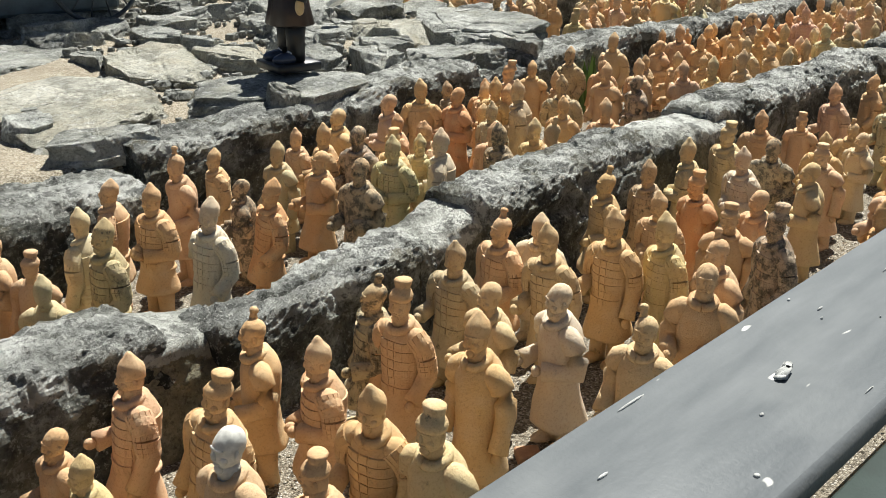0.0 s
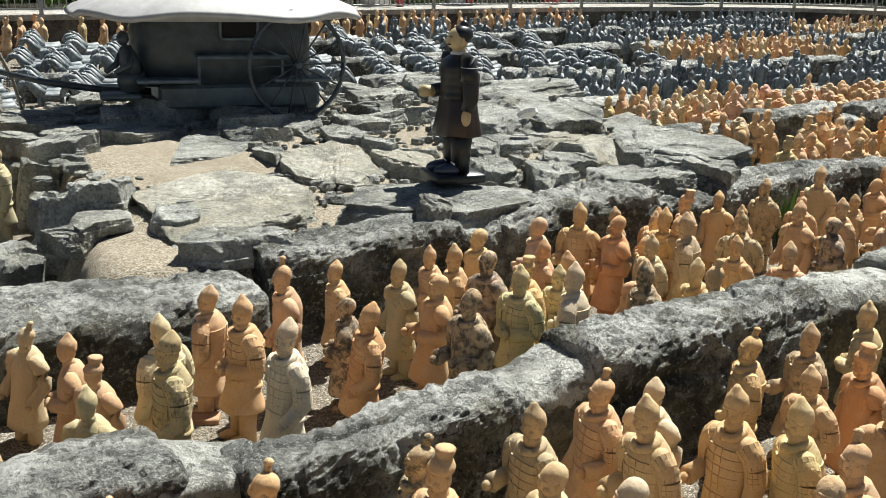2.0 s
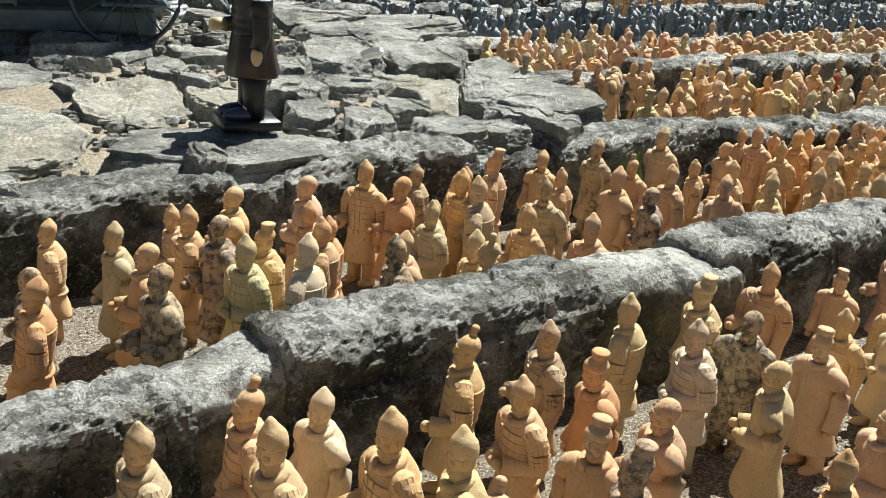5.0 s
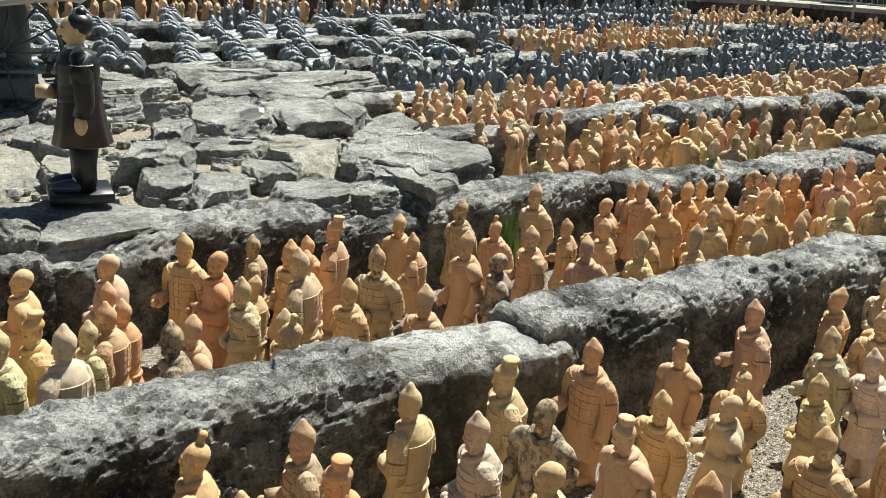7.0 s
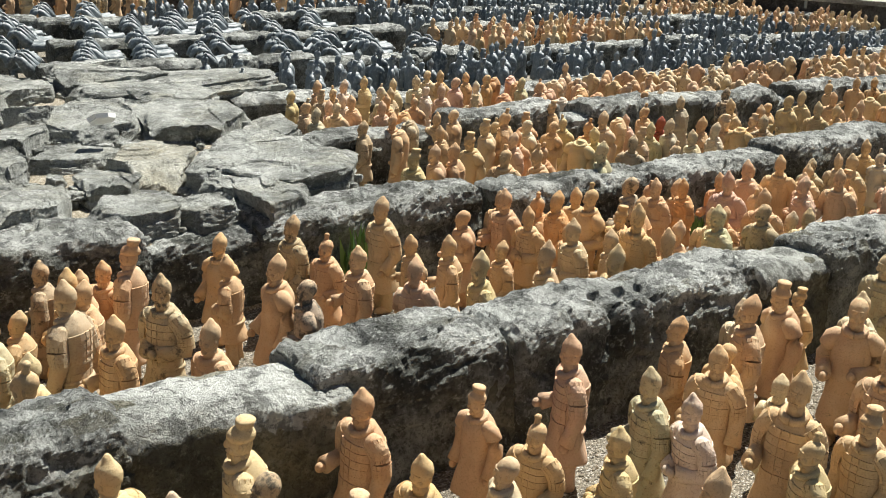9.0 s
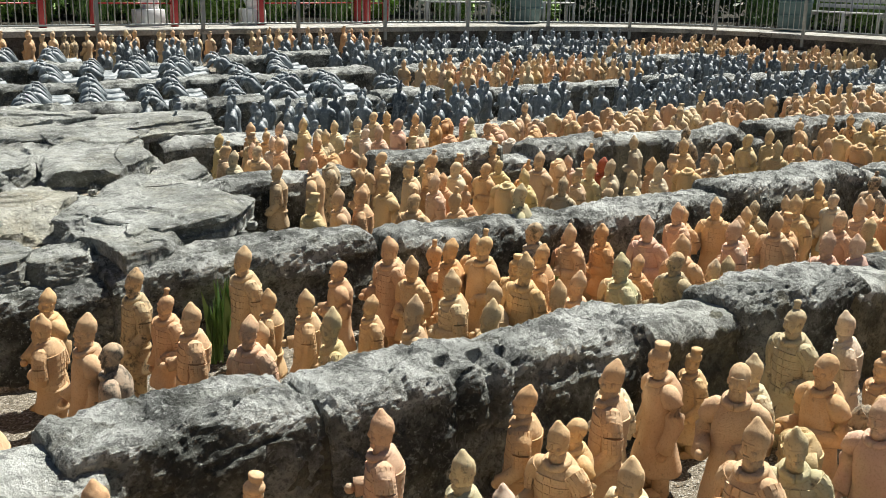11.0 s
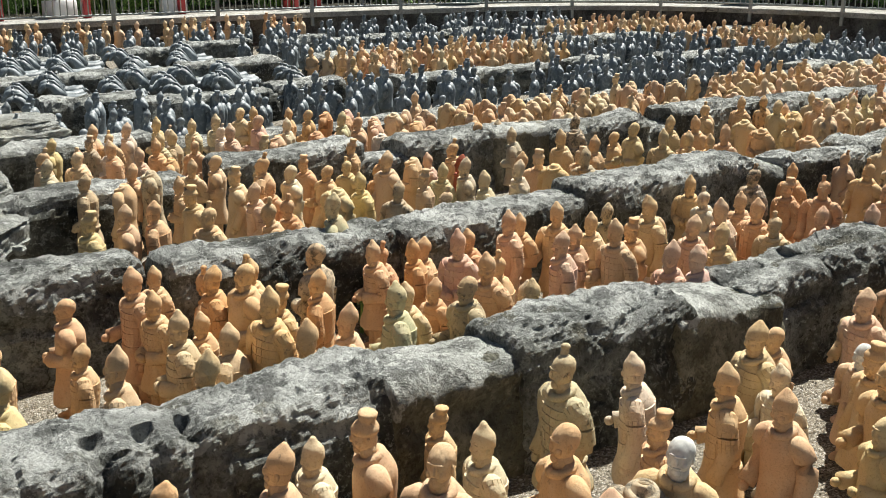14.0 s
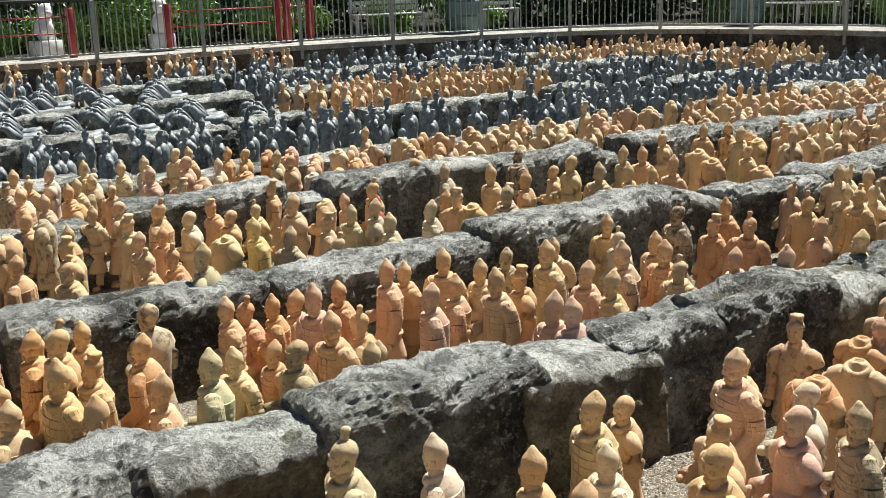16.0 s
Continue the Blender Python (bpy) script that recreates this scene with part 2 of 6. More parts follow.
# ---- mesh helpers ----
class Shell:
    """Collects vertices and faces of one mesh."""

    def __init__(self):
        self.v, self.f, self.m, self.hard = [], [], [], set()

    def loft(self, rings, mat=0, caps=True):
        base, n = len(self.v), len(rings[0])
        for r in rings:
            self.v.extend(r)
        for i in range(len(rings) - 1):
            for j in range(n):
                a, b = base + i * n + j, base + i * n + (j + 1) % n
                self.f.append((a, b, b + n, a + n))
                self.m.append(mat)
        if caps:
            self.f.append(tuple(base + j for j in reversed(range(n))))
            self.f.append(tuple(base + (len(rings) - 1) * n + j for j in range(n)))
            self.m += [mat, mat]

    def tube(self, path, radii, n=10, mat=0, groove=None, squash=1.0):
        rings = []
        pts = [Vector(p) for p in path]
        for i, p in enumerate(pts):
            d = (pts[min(i + 1, len(pts) - 1)] - pts[max(i - 1, 0)]).normalized()
            side = d.cross(Vector((0, 0, 1)) if abs(d.z) < 0.95 else Vector((1, 0, 0))).normalized()
            up = side.cross(d)
            ring = []
            for j in range(n):
                a = 2 * math.pi * j / n
                r = radii[i] if hasattr(radii, "__len__") else radii
                if groove:
                    r -= groove(i, j)
                ring.append(tuple(p + side * math.cos(a) * r * squash + up * math.sin(a) * r))
            rings.append(ring)
        self.loft(rings, mat)

    def ball(self, c, r, n=12, k=8, mat=0):
        rings = []
        for i in range(k + 1):
            a = -math.pi / 2 + math.pi * (0.04 + 0.92 * i / k)
            rings.append([(c[0] + r[0] * math.cos(a) * math.cos(2 * math.pi * j / n), c[1] + r[1] * math.cos(a) * math.sin(2 * math.pi * j / n),
                           c[2] + r[2] * math.sin(a)) for j in range(n)])
        self.loft(rings, mat)

    def plate(self, p, out, along, w, h, d, mat=0):
        """A small raised armour plate at p, facing out."""
        p, out = Vector(p), Vector(out).normalized()
        a = (Vector(along) - out * Vector(along).dot(out)).normalized()
        b = out.cross(a)
        base = len(self.v)
        for k, q in ((1.0, -0.011), (0.90, d)):
            for x, y in ((-1, -1), (1, -1), (1, 1), (-1, 1)):
                self.v.append(tuple(p + out * q + b * (x * w * k / 2) + a * (y * h * k / 2)))
        for f in ((4, 5, 6, 7), (0, 1, 5, 4), (1, 2, 6, 5), (2, 3, 7, 6), (3, 0, 4, 7)):
            self.hard.add(len(self.f))
            self.f.append(tuple(base + i for i in f))
            self.m.append(mat)

    def box(self, lo, hi, mat=0, bevel=0.0):
        b = bevel or min(hi[k] - lo[k] for k in range(3)) * 0.06
        (x0, y0, z0), (x1, y1, z1) = lo, hi

        def ring(z, s):
            return [(x0 + s, y0 + b, z), (x0 + b, y0 + s, z), (x1 - b, y0 + s, z), (x1 - s, y0 + b, z),
                    (x1 - s, y1 - b, z), (x1 - b, y1 - s, z), (x0 + b, y1 - s, z), (x0 + s, y1 - b, z)]
        self.loft([ring(z0, b), ring(z0 + b, 0), ring(z1 - b, 0), ring(z1, b)], mat)

    def mesh(self, name, mats, smooth=True, rough=0.0, scale=30.0):
        v = self.v
        if rough:
            v = [tuple(Vector(p) + noise.noise_vector(Vector(p) * scale) * rough) for p in v]
        me = bpy.data.meshes.new(name)
        me.from_pydata(v, [], self.f)
        me.polygons.foreach_set("material_index", self.m)
        me.polygons.foreach_set("use_smooth", [smooth and i not in self.hard for i in range(len(self.f))])
        for m in mats:
            me.materials.append(m)
        me.update()
        return me


def ellipse(z, cx, cy, rx, ry, n=24, p=2.0):
    out = []
    for j in range(n):
        a = 2 * math.pi * j / n
        c, s = math.cos(a), math.sin(a)
        out.append((cx + rx * math.copysign(abs(c) ** (2 / p), c), cy + ry * math.copysign(abs(s) ** (2 / p), s), z))
    return out


def part(name, shell, material, parent, label="", smooth=True, rough=0.0, scale=30.0):
    me = shell if isinstance(shell, bpy.types.Mesh) else shell.mesh(name, [material], smooth, rough, scale)
    ob = new(name, me)
    ob.parent = parent
    if label:
        tagged(ob, label)
    return ob


def interp(keys, x):
    """Piecewise linear through (x, ...) rows."""
    for a, b in zip(keys, keys[1:]):
        if x <= b[0]:
            k = (x - a[0]) / (b[0] - a[0])
            return [p + (q - p) * k for p, q in zip(a[1:], b[1:])]
    return list(keys[-1][1:])


# ---- ground, walkway and the pit's edge ----
def rise(v):
    """The gravel climbs gently towards the far fence."""
    return 0.033 * min(9.0, max(0.0, v - 6.5))


def gravel_z(u, v):
    return 0.018 * noise.noise(Vector((u, v, 0)) * 0.9) + rise(v)


def box_object(name, lo, hi, mat, parent=None, bevel=0.0):
    s = Shell()
    s.box(lo, hi, 0, bevel)
    ob = new(name, s.mesh(name, [mat], False))
    ob.parent = parent
    return ob


def build_ground():
    s = Shell()
    xs = [-400, -60, -12] + [-6 + 0.5 * i for i in range(74)] + [45, 100, 400]
    ys = [-400, -60, -10] + [-5 + 0.5 * i for i in range(44)] + [30, 60, 400]
    n = len(xs)
    for y in ys:
        for x in xs:
            near = abs(x - 12) < 19 and -6 < y < 17
            s.v.append((x, y, gravel_z(x, y) if near else (rise(y) if abs(x - 12) < 24 and y < 17 else 0.0)))
    for j in range(len(ys) - 1):
        for i in range(n - 1):
            s.f.append((j * n + i, j * n + i + 1, (j + 1) * n + i + 1, (j + 1) * n + i))
            s.m.append(0)
    tagged(new("ground", s.mesh("ground", [GRAVEL])), "tan and grey pea gravel ground of the pit", "ground", kind="structure")


build_ground()
tagged(box_object("pavement", (-6, -5.5, 0.0), (16, -1.78, 0.52), CONCRETE, None, 0.02), "pale concrete walkway along the pit", "walkway", kind="structure")


# ---- rough stone walls between the files of figures ----
def wall_block(u0, u1, v0, v1, h, seed, step=0.03, lumpy=0.035, grooves=(), h_end=None):
    """One weathered length of wall: rounded shoulders, uneven faces and blunt ends."""
    n_u = max(6, int((u1 - u0) / step))
    w = v1 - v0
    prof = []
    side, top = max(4, int(h / step)), max(5, int(w / step))
    for i in range(side):
        prof.append((0.0, i / side))
    for i in range(top + 1):
        prof.append((i / top, 1.0))
    for i in range(side):
        prof.append((1.0, 1 - (i + 1) / side))
    rings = []
    off = Vector((seed * 7.3, seed * 3.1, seed * 1.7))
    for i in range(n_u + 1):
        k = i / n_u
        u = u0 + (u1 - u0) * k
        end = min(1.0, min(k, 1 - k) * (u1 - u0) / 0.05)
        shrink = 1 - 0.045 * (1 - end) ** 2
        ring = []
        sway = 0.05 * noise.noise(Vector((u * 0.9, seed, 0.3)))
        hh = (h + (h_end - h) * k * k * (3 - 2 * k) if h_end else h + 0.012) * (1 + 0.06 * noise.noise(Vector((u * 1.3, seed, 5.0))))
        if h_end:
            end, shrink = 1.0, 0.97
        for s, t in prof:
            # rounded shoulders
            x = (s - 0.5) * 2
            z = t
            if t > 0.42:
                e = (t - 0.42) / 0.58
                r = (abs(x) ** 4.6 + e ** 4.6) ** (1 / 4.6)
                if r > 1:
                    x, z = x / r, 0.42 + 0.58 * e / r
            p = Vector((u, (v0 + v1) / 2 + sway + x * w / 2 * shrink * (1.06 - 0.1 * z), z * hh * (1 - 0.05 * (1 - end) ** 2)))
            q = p + off
            d = lumpy * (0.7 * noise.noise(q * 2.7) + 0.5 * noise.noise(q * 6.3) - 0.6 * abs(noise.noise(q * 9)) - 0.40 * abs(noise.noise(q * 19)) + 0.20 * noise.noise(q * 37) + 0.17 * noise.noise(q * 70))
            bed = noise.noise(Vector((q.x * 3.5, q.y * 3.5, q.z * 8)))
            d -= 0.4 * lumpy * min(1.0, max(0.0, (bed - 0.08) / 0.12))
            d -= 0.5 * lumpy * max(0.0, 1 - abs(noise.noise(q * 3.3)) / 0.06)
            ridge = 0.05 * max(0.0, noise.noise(Vector((q.x * 1.2, q.y * 1.2, q.z * 9))) - 0.05)
            out = Vector((0, x, max(0.0, z - 0.4) * 1.6))
            out = out.normalized() if out.length > 0.01 else Vector((0, 0, 1))
            for g in grooves:
                if x < -0.2:
                    d -= 0.05 * math.exp(-((u - g) / 0.035) ** 2) * min(1.0, z * 1.5)
            p += out * (d - ridge)
            p.z = max(p.z, -0.03) if t > 0 else -0.04
            ring.append(tuple(p))
        rings.append(ring)
    s = Shell()
    s.loft(rings, 0, True)
    # paler towards the top: crust, plus sunlight and shade put into the colour
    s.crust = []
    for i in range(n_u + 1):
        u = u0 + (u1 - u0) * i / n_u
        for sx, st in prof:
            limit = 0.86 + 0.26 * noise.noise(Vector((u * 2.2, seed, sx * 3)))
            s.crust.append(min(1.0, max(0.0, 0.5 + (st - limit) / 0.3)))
    return s


# how much pale crust, with its painted sunlight, the tops of single blocks keep
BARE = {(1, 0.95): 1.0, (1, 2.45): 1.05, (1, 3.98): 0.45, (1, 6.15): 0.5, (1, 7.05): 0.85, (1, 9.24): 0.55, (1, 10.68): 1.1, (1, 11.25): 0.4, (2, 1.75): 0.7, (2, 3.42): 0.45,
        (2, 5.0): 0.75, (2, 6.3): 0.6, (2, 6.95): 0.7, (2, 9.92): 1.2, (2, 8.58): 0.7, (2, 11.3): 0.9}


def build_wall(number, blocks, v0, v1, label, step):
    wall = new("wall_%d" % number)
    wall.location = (blocks[0][0], (v0 + v1) / 2, rise((v0 + v1) / 2))
    tagged(wall, label, "stone wall", kind="structure")
    for i, b in enumerate(blocks):
        u0, u1, h = b[0], b[1], b[2]
        h *= 0.9 if number > 2 else 1.0
        dv0, dv1 = (b[3], b[4]) if len(b) > 4 else (0, 0)
        kind = b[5] if len(b) > 5 else "rock"
        gr = b[6] if len(b) > 6 else ()
        if kind == "patch":
            h0, h1 = blocks[i - 1][2] * 0.955, blocks[min(i + 1, len(blocks) - 1)][2] * 0.92
            s = wall_block(u0 - 0.07, u1 + 0.07, v0 + dv0 * 0.3, v1 + dv1 * 0.3, h0, number * 20 + i, step, 0.022, gr, h1)
        else:
            s = wall_block(u0, u1, v0 + dv0, v1 + dv1, h, number * 20 + i, step, 0.04, gr)
        s.v = [(x - wall.location.x, y - wall.location.y, z) for x, y, z in s.v]
        if kind == "patch":
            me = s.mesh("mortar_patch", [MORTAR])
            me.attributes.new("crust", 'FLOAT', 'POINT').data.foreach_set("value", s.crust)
            part("mortar_patch", me, None, wall, "smoother cement filling between stones, pale sunlit colour on top")
        else:
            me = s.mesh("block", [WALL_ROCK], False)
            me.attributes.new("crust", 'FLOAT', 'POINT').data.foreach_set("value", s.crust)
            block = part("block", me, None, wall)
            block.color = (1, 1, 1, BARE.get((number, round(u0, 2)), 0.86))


build_wall(1, [(-3.0, -0.6, 0.50), (-0.62, 1.0, 0.48), (0.95, 2.28, 0.50), (2.22, 2.52, 0.46, 0, -0.12, "patch"), (2.45, 3.66, 0.44, 0, -0.12),
               (3.62, 4.05, 0.47, 0, -0.15, "patch"), (3.98, 5.46, 0.56), (5.42, 6.2, 0.52, 0, -0.08, "patch"), (6.15, 7.02, 0.56), (6.95, 7.15, 0.49, 0.05, -0.1, "patch"),
               (7.05, 8.76, 0.545, 0, 0, "rock", (7.62, 7.78, 7.92)), (8.7, 9.3, 0.52, 0, -0.1, "patch"), (9.24, 10.2, 0.56), (10.14, 10.75, 0.48, -0.04, -0.06, "patch"),
               (10.68, 11.35, 0.49, 0.04, 0.04), (11.25, 12.0, 0.56), (11.95, 12.5, 0.51, 0, -0.06, "patch"), (12.4, 14.2, 0.52), (14.15, 16.5, 0.5)],
           0.57, 1.06, "weathered grey stone wall with blackened sides and cement joints", 0.018)
build_wall(2, [(-2.5, -0.4, 0.45), (-0.4, 1.3, 0.5), (1.2, 1.8, 0.42), (1.75, 3.32, 0.43, -0.28, 0.05), (3.42, 4.72, 0.52), (4.7, 5.05, 0.5, 0.05, 0.0), (5.0, 6.28, 0.56, 0.0, 0.02), (6.3, 7.05, 0.42, 0.1, 0.0),
               (6.95, 8.5, 0.53, 0.05, 0.08), (8.58, 9.93, 0.51, -0.08, -0.08), (9.92, 11.32, 0.51, -0.15, -0.12), (11.3, 12.95, 0.57, -0.15, -0.12), (12.9, 13.5, 0.44, -0.08, -0.14, "patch"),
               (13.4, 14.45, 0.47, -0.06, -0.12), (14.4, 16.2, 0.5), (16.1, 17.8, 0.52)],
           2.56, 3.02, "weathered grey stone wall, its top crust flaking", 0.026)
build_wall(3, [(8.15, 9.65, 0.5), (9.85, 11.08, 0.60, 0.1, 0.1), (11.0, 11.5, 0.46), (11.42, 12.4, 0.58, 0, 0.05), (12.35, 12.95, 0.48, -0.05, -0.1, "patch"), (12.9, 14.15, 0.56), (14.1, 14.55, 0.42),
               (14.5, 15.85, 0.58), (15.8, 17.6, 0.52), (17.5, 19.5, 0.5)],
           4.64, 5.1, "weathered grey stone wall of uneven blocks", 0.045)
rng = random.Random(5)
for number, v, start in ((4, 6.75, 8.75), (5, 8.85, 7.6), (6, 11.0, 4.0), (7, 13.1, 6.0)):
    u, blocks = start, []
    while u < 23.5 - (number - 4) * 0.3:
        length = rng.uniform(0.9, 1.7)
        blocks.append((u, u + length, rng.uniform(0.34, 0.5), rng.uniform(-0.04, 0.04), rng.uniform(-0.04, 0.06)))
        u += length + (rng.uniform(0.3, 0.8) if rng.random() < 0.3 else -0.04)
    build_wall(number, blocks, v, v + 0.45, "weathered grey stone wall of uneven blocks", 0.06)


# ---- rocky terrace with slabs ----
def rock_mesh(name, seed, flat, mat, k=20, m=36):
    """A broken slab about 1 m across: split faces, bedding ledges round the sides and a flaking top."""
    s = Shell()
    rnd = random.Random(seed)
    planes = []
    sides = rnd.randint(5, 7)
    for i in range(sides):
        a = 2 * math.pi * (i + rnd.uniform(-0.32, 0.32)) / sides
        planes.append((Vector((math.cos(a), math.sin(a), rnd.uniform(-0.15, 0.35))).normalized(), rnd.uniform(0.30, 0.47)))
    for i in range(5):
        a = rnd.uniform(0, 6.283)
        n = Vector((math.cos(a), math.sin(a), rnd.uniform(0.5, 1.6))).normalized()
        planes.append((n, (0.40 * math.hypot(n.x, n.y) + flat * n.z) * rnd.uniform(0.80, 0.97)))
    planes.append((Vector((rnd.uniform(-0.09, 0.09), rnd.uniform(-0.09, 0.09), 1)).normalized(), flat * rnd.uniform(0.9, 1.0)))
    planes.append((Vector((0, 0, -1)), flat))
    ledge = [rnd.uniform(-0.06, 0.02) for i in range(12)]
    off = Vector((seed * 5.1, seed * 2.3, seed * 0.7))
    rings = []
    for i in range(k + 1):
        a = -math.pi / 2 + math.pi * (0.02 + 0.96 * i / k)
        ring = []
        for j in range(m):
            b = 2 * math.pi * j / m
            d = Vector((math.cos(a) * math.cos(b), math.cos(a) * math.sin(b), math.sin(a) * 0.55)).normalized()
            r, face = min(((dist / d.dot(nn), nn.z) for nn, dist in planes if d.dot(nn) > 0.02), default=(0.6, 0))
            p = d * min(r, 0.66)
            q = p + off
            if abs(face) < 0.6:
                layer = int((p.z / flat + 1) * 2.4 + 0.9 * noise.noise(q * 2.5)) % 12
                g = 1 + ledge[layer]
                p = Vector((p.x * g, p.y * g, p.z))
            elif face > 0:
                p.z -= 0.13 * flat * math.floor(2.6 * noise.noise(q * 2.1) + 0.8)
            p += d * (0.022 * noise.noise(q * 3.1) - 0.022 * abs(noise.noise(q * 7)) + 0.009 * noise.noise(q * 17) + 0.006 * noise.noise(q * 37))
            ring.append(tuple(p))
        rings.append(ring)
    s.loft(rings)
    return s.mesh(name, [mat], False)


def build_terrace():
    s = Shell()
    n_u, n_v = 96, 84
    u0, u1, v0, v1 = 2.0, 8.75, 2.62, 8.85
    for j in range(n_v + 1):
        for i in range(n_u + 1):
            u, v = u0 + (u1 - u0) * i / n_u, v0 + (v1 - v0) * j / n_v
            right = 8.15 + 0.09 * (v - 3.3)
            left = 2.42 + 0.2 * min(2.5, max(0.0, v - 3.0))
            e = min(1.0, max(0.0, min(u - left, right - u, (v - 2.64) * 1.5, (8.7 - v)) / 0.28))
            e = e * e * (3 - 2 * e)
            p = Vector((u, v, 0))
            z = 0.42 + 0.03 * (v - 3) / 3 + 0.05 * noise.noise(p * 1.6) + 0.02 * noise.noise(p * 6) + 0.006 * noise.noise(p * 25)
            s.v.append((u, v, z * e - 0.06 * (1 - e)))
    for j in range(n_v):
        for i in range(n_u):
            a = j * (n_u + 1) + i
            s.f.append((a, a + 1, a + n_u + 2, a + n_u + 1))
            s.m.append(0)
    tagged(new("terrace", s.mesh("terrace", [LITTER])), "raised gravel terrace carrying loose rock slabs", "terrace", kind="structure")


build_terrace()
SLABS = [rock_mesh("broad_slab", 11 + i, (0.11, 0.15, 0.09, 0.19)[i % 4], SLAB_ROCK, 60, 96) for i in range(8)]
ROCKS = [rock_mesh("rock_slab", 11 + i, (0.11, 0.15, 0.09, 0.19)[i % 4], SLAB_ROCK) for i in range(8)]
PALE = [rock_mesh("pale_slab", 31 + i, (0.09, 0.12)[i % 2], PALE_ROCK, 60, 96) for i in range(3)]


def rock(mesh, u, v, z, su, sv, sz, turn, label="rough grey layered rock slab lying on the terrace", tilt=0.0):
    ob = new("rock", mesh)
    ob.matrix_world = pose(u, v, z, tilt, tilt * 0.6, turn) @ Matrix.Diagonal((su, sv, sz, 1))
    return tagged(ob, label, "rock", "terrace rocks")


SLABS_A = [(3.75, 3.85, 0.54, 1.30, 1.28, -20, 1), (4.84, 3.19, 0.59, 1.28, 0.75, -20, 0), (4.83, 4.61, 0.56, 0.72, 1.08, -18, 1), (5.40, 4.57, 0.57, 0.48, 1.19, -17, 1), (3.08, 4.35, 0.62, 0.39, 0.46, -19, 0), (2.92, 3.93, 0.50, 0.34, 0.57, -20, 0), (3.32, 3.65, 0.54, 0.29, 0.40, -20, 0), (4.34, 5.77, 0.50, 0.61, 1.15, -16, 0), (5.35, 6.27, 0.58, 0.37, 0.73, -14, 0), (5.43, 5.59, 0.58, 0.32, 0.97, -15, 0), (4.65, 5.33, 0.53, 0.23, 0.46, -17, 0), (7.28, 6.02, 0.60, 0.70, 1.20, -14, 0), (6.52, 3.81, 0.58, 0.39, 0.60, -18, 0), (5.85, 3.11, 0.58, 0.34, 0.51, -19, 0)]
SLABS_B = [(5.78, 3.84, 0.58, 0.33, 0.55, -18, 0), (6.83, 7.52, 0.60, 0.60, 1.21, -11, 0), (8.65, 7.50, 0.60, 1.38, 1.21, -11, 0), (3.37, 6.63, 0.58, 0.34, 0.66, -14, 0), (3.99, 6.66, 0.56, 0.81, 0.57, -14, 0), (7.01, 5.64, 0.64, 0.68, 1.20, -25, 0), (7.74, 5.38, 0.64, 0.82, 1.30, -25, 0), (5.93, 3.40, 0.64, 0.32, 0.98, -28, 0), (6.45, 3.16, 0.58, 0.50, 0.57, -28, 0), (6.96, 4.32, 0.60, 0.55, 1.09, -27, 1), (7.20, 3.84, 0.62, 0.37, 0.70, -27, 0), (7.59, 3.70, 0.64, 0.97, 1.06, -27, 0), (7.22, 3.08, 0.62, 0.39, 0.53, -28, 0), (6.81, 3.08, 0.56, 0.35, 0.45, -29, 0)]
SLABS_C = [(6.42, 5.35, 0.60, 0.31, 1.12, -26, 0), (7.02, 7.48, 0.60, 0.43, 1.30, -23, 0), (7.69, 7.02, 0.60, 0.73, 0.80, -23, 0), (6.59, 4.72, 0.55, 0.48, 0.59, -27, 0), (7.33, 3.97, 0.58, 0.31, 0.39, -27, 0)]
placed = []
for i, (u, v, top, wide, deep, turn, pale) in enumerate(SLABS_A + SLABS_B + SLABS_C):
    kind = (PALE if pale else SLABS)[i % (3 if pale else 8)]
    thick = max(p.co.z for p in kind.vertices)
    sz = min(1.6, (top - 0.40) / (1.8 * thick))
    rock(kind, u, v, top - thick * sz, wide / 0.80, deep / 0.80, sz, turn + (0, 180)[i % 2],
         "broad pale tan rock slab lying on gravel" if pale else "rough grey layered rock slab lying on the terrace", (2, -2, 3)[i % 3])
    placed.append((u, v, 0.42 * min(wide, deep) + 0.1 * max(wide, deep)))
rock(SLABS[0], 3.36, 2.95, 0.48, 0.76, 0.46, 0.75, -23, "long grey block-like slab with a pale flat top", 2)
rock(SLABS[5], 4.62, 2.86, 0.50, 0.30, 0.3, 0.8, 40, "small rough grey stone wedged between wall blocks", 8)
placed += [(3.36, 2.95, 0.4), (4.62, 2.86, 0.2)]
for u, v, z, su, sv, sz, turn, k in ((2.92, 4.42, 0.28, 0.58, 0.6, 1.2, 20, 3), (2.72, 3.75, 0.40, 0.36, 0.28, 0.4, -30, 7), (2.42, 3.95, 0.14, 0.5, 0.5, 1.2, 40, 5),
                                     (7.9, 7.6, 0.5, 1.5, 0.9, 1.0, 15, 1), (3.2, 7.4, 0.5, 1.2, 0.9, 1.0, 10, 2), (8.1, 6.6, 0.5, 1.0, 0.9, 1.0, 25, 6)):
    rock(SLABS[k], u, v, z, su, sv, sz, turn, "rough grey layered rock slab lying on the terrace", 3)
    placed.append((u, v, 0.33 * max(su, sv)))
for i in range(7):
    rock(ROCKS[(3 * i) % 8], 2.95 + 0.05 * min(3.0, 0.55 * i) + 0.05 * (i % 2), 5.25 + 0.56 * i, 0.22, 0.5, 0.5, 1.1 + 0.3 * (i % 3), 47 * i, "rough grey boulder banked against the terrace edge", 4)
rng = random.Random(21)
count = 0
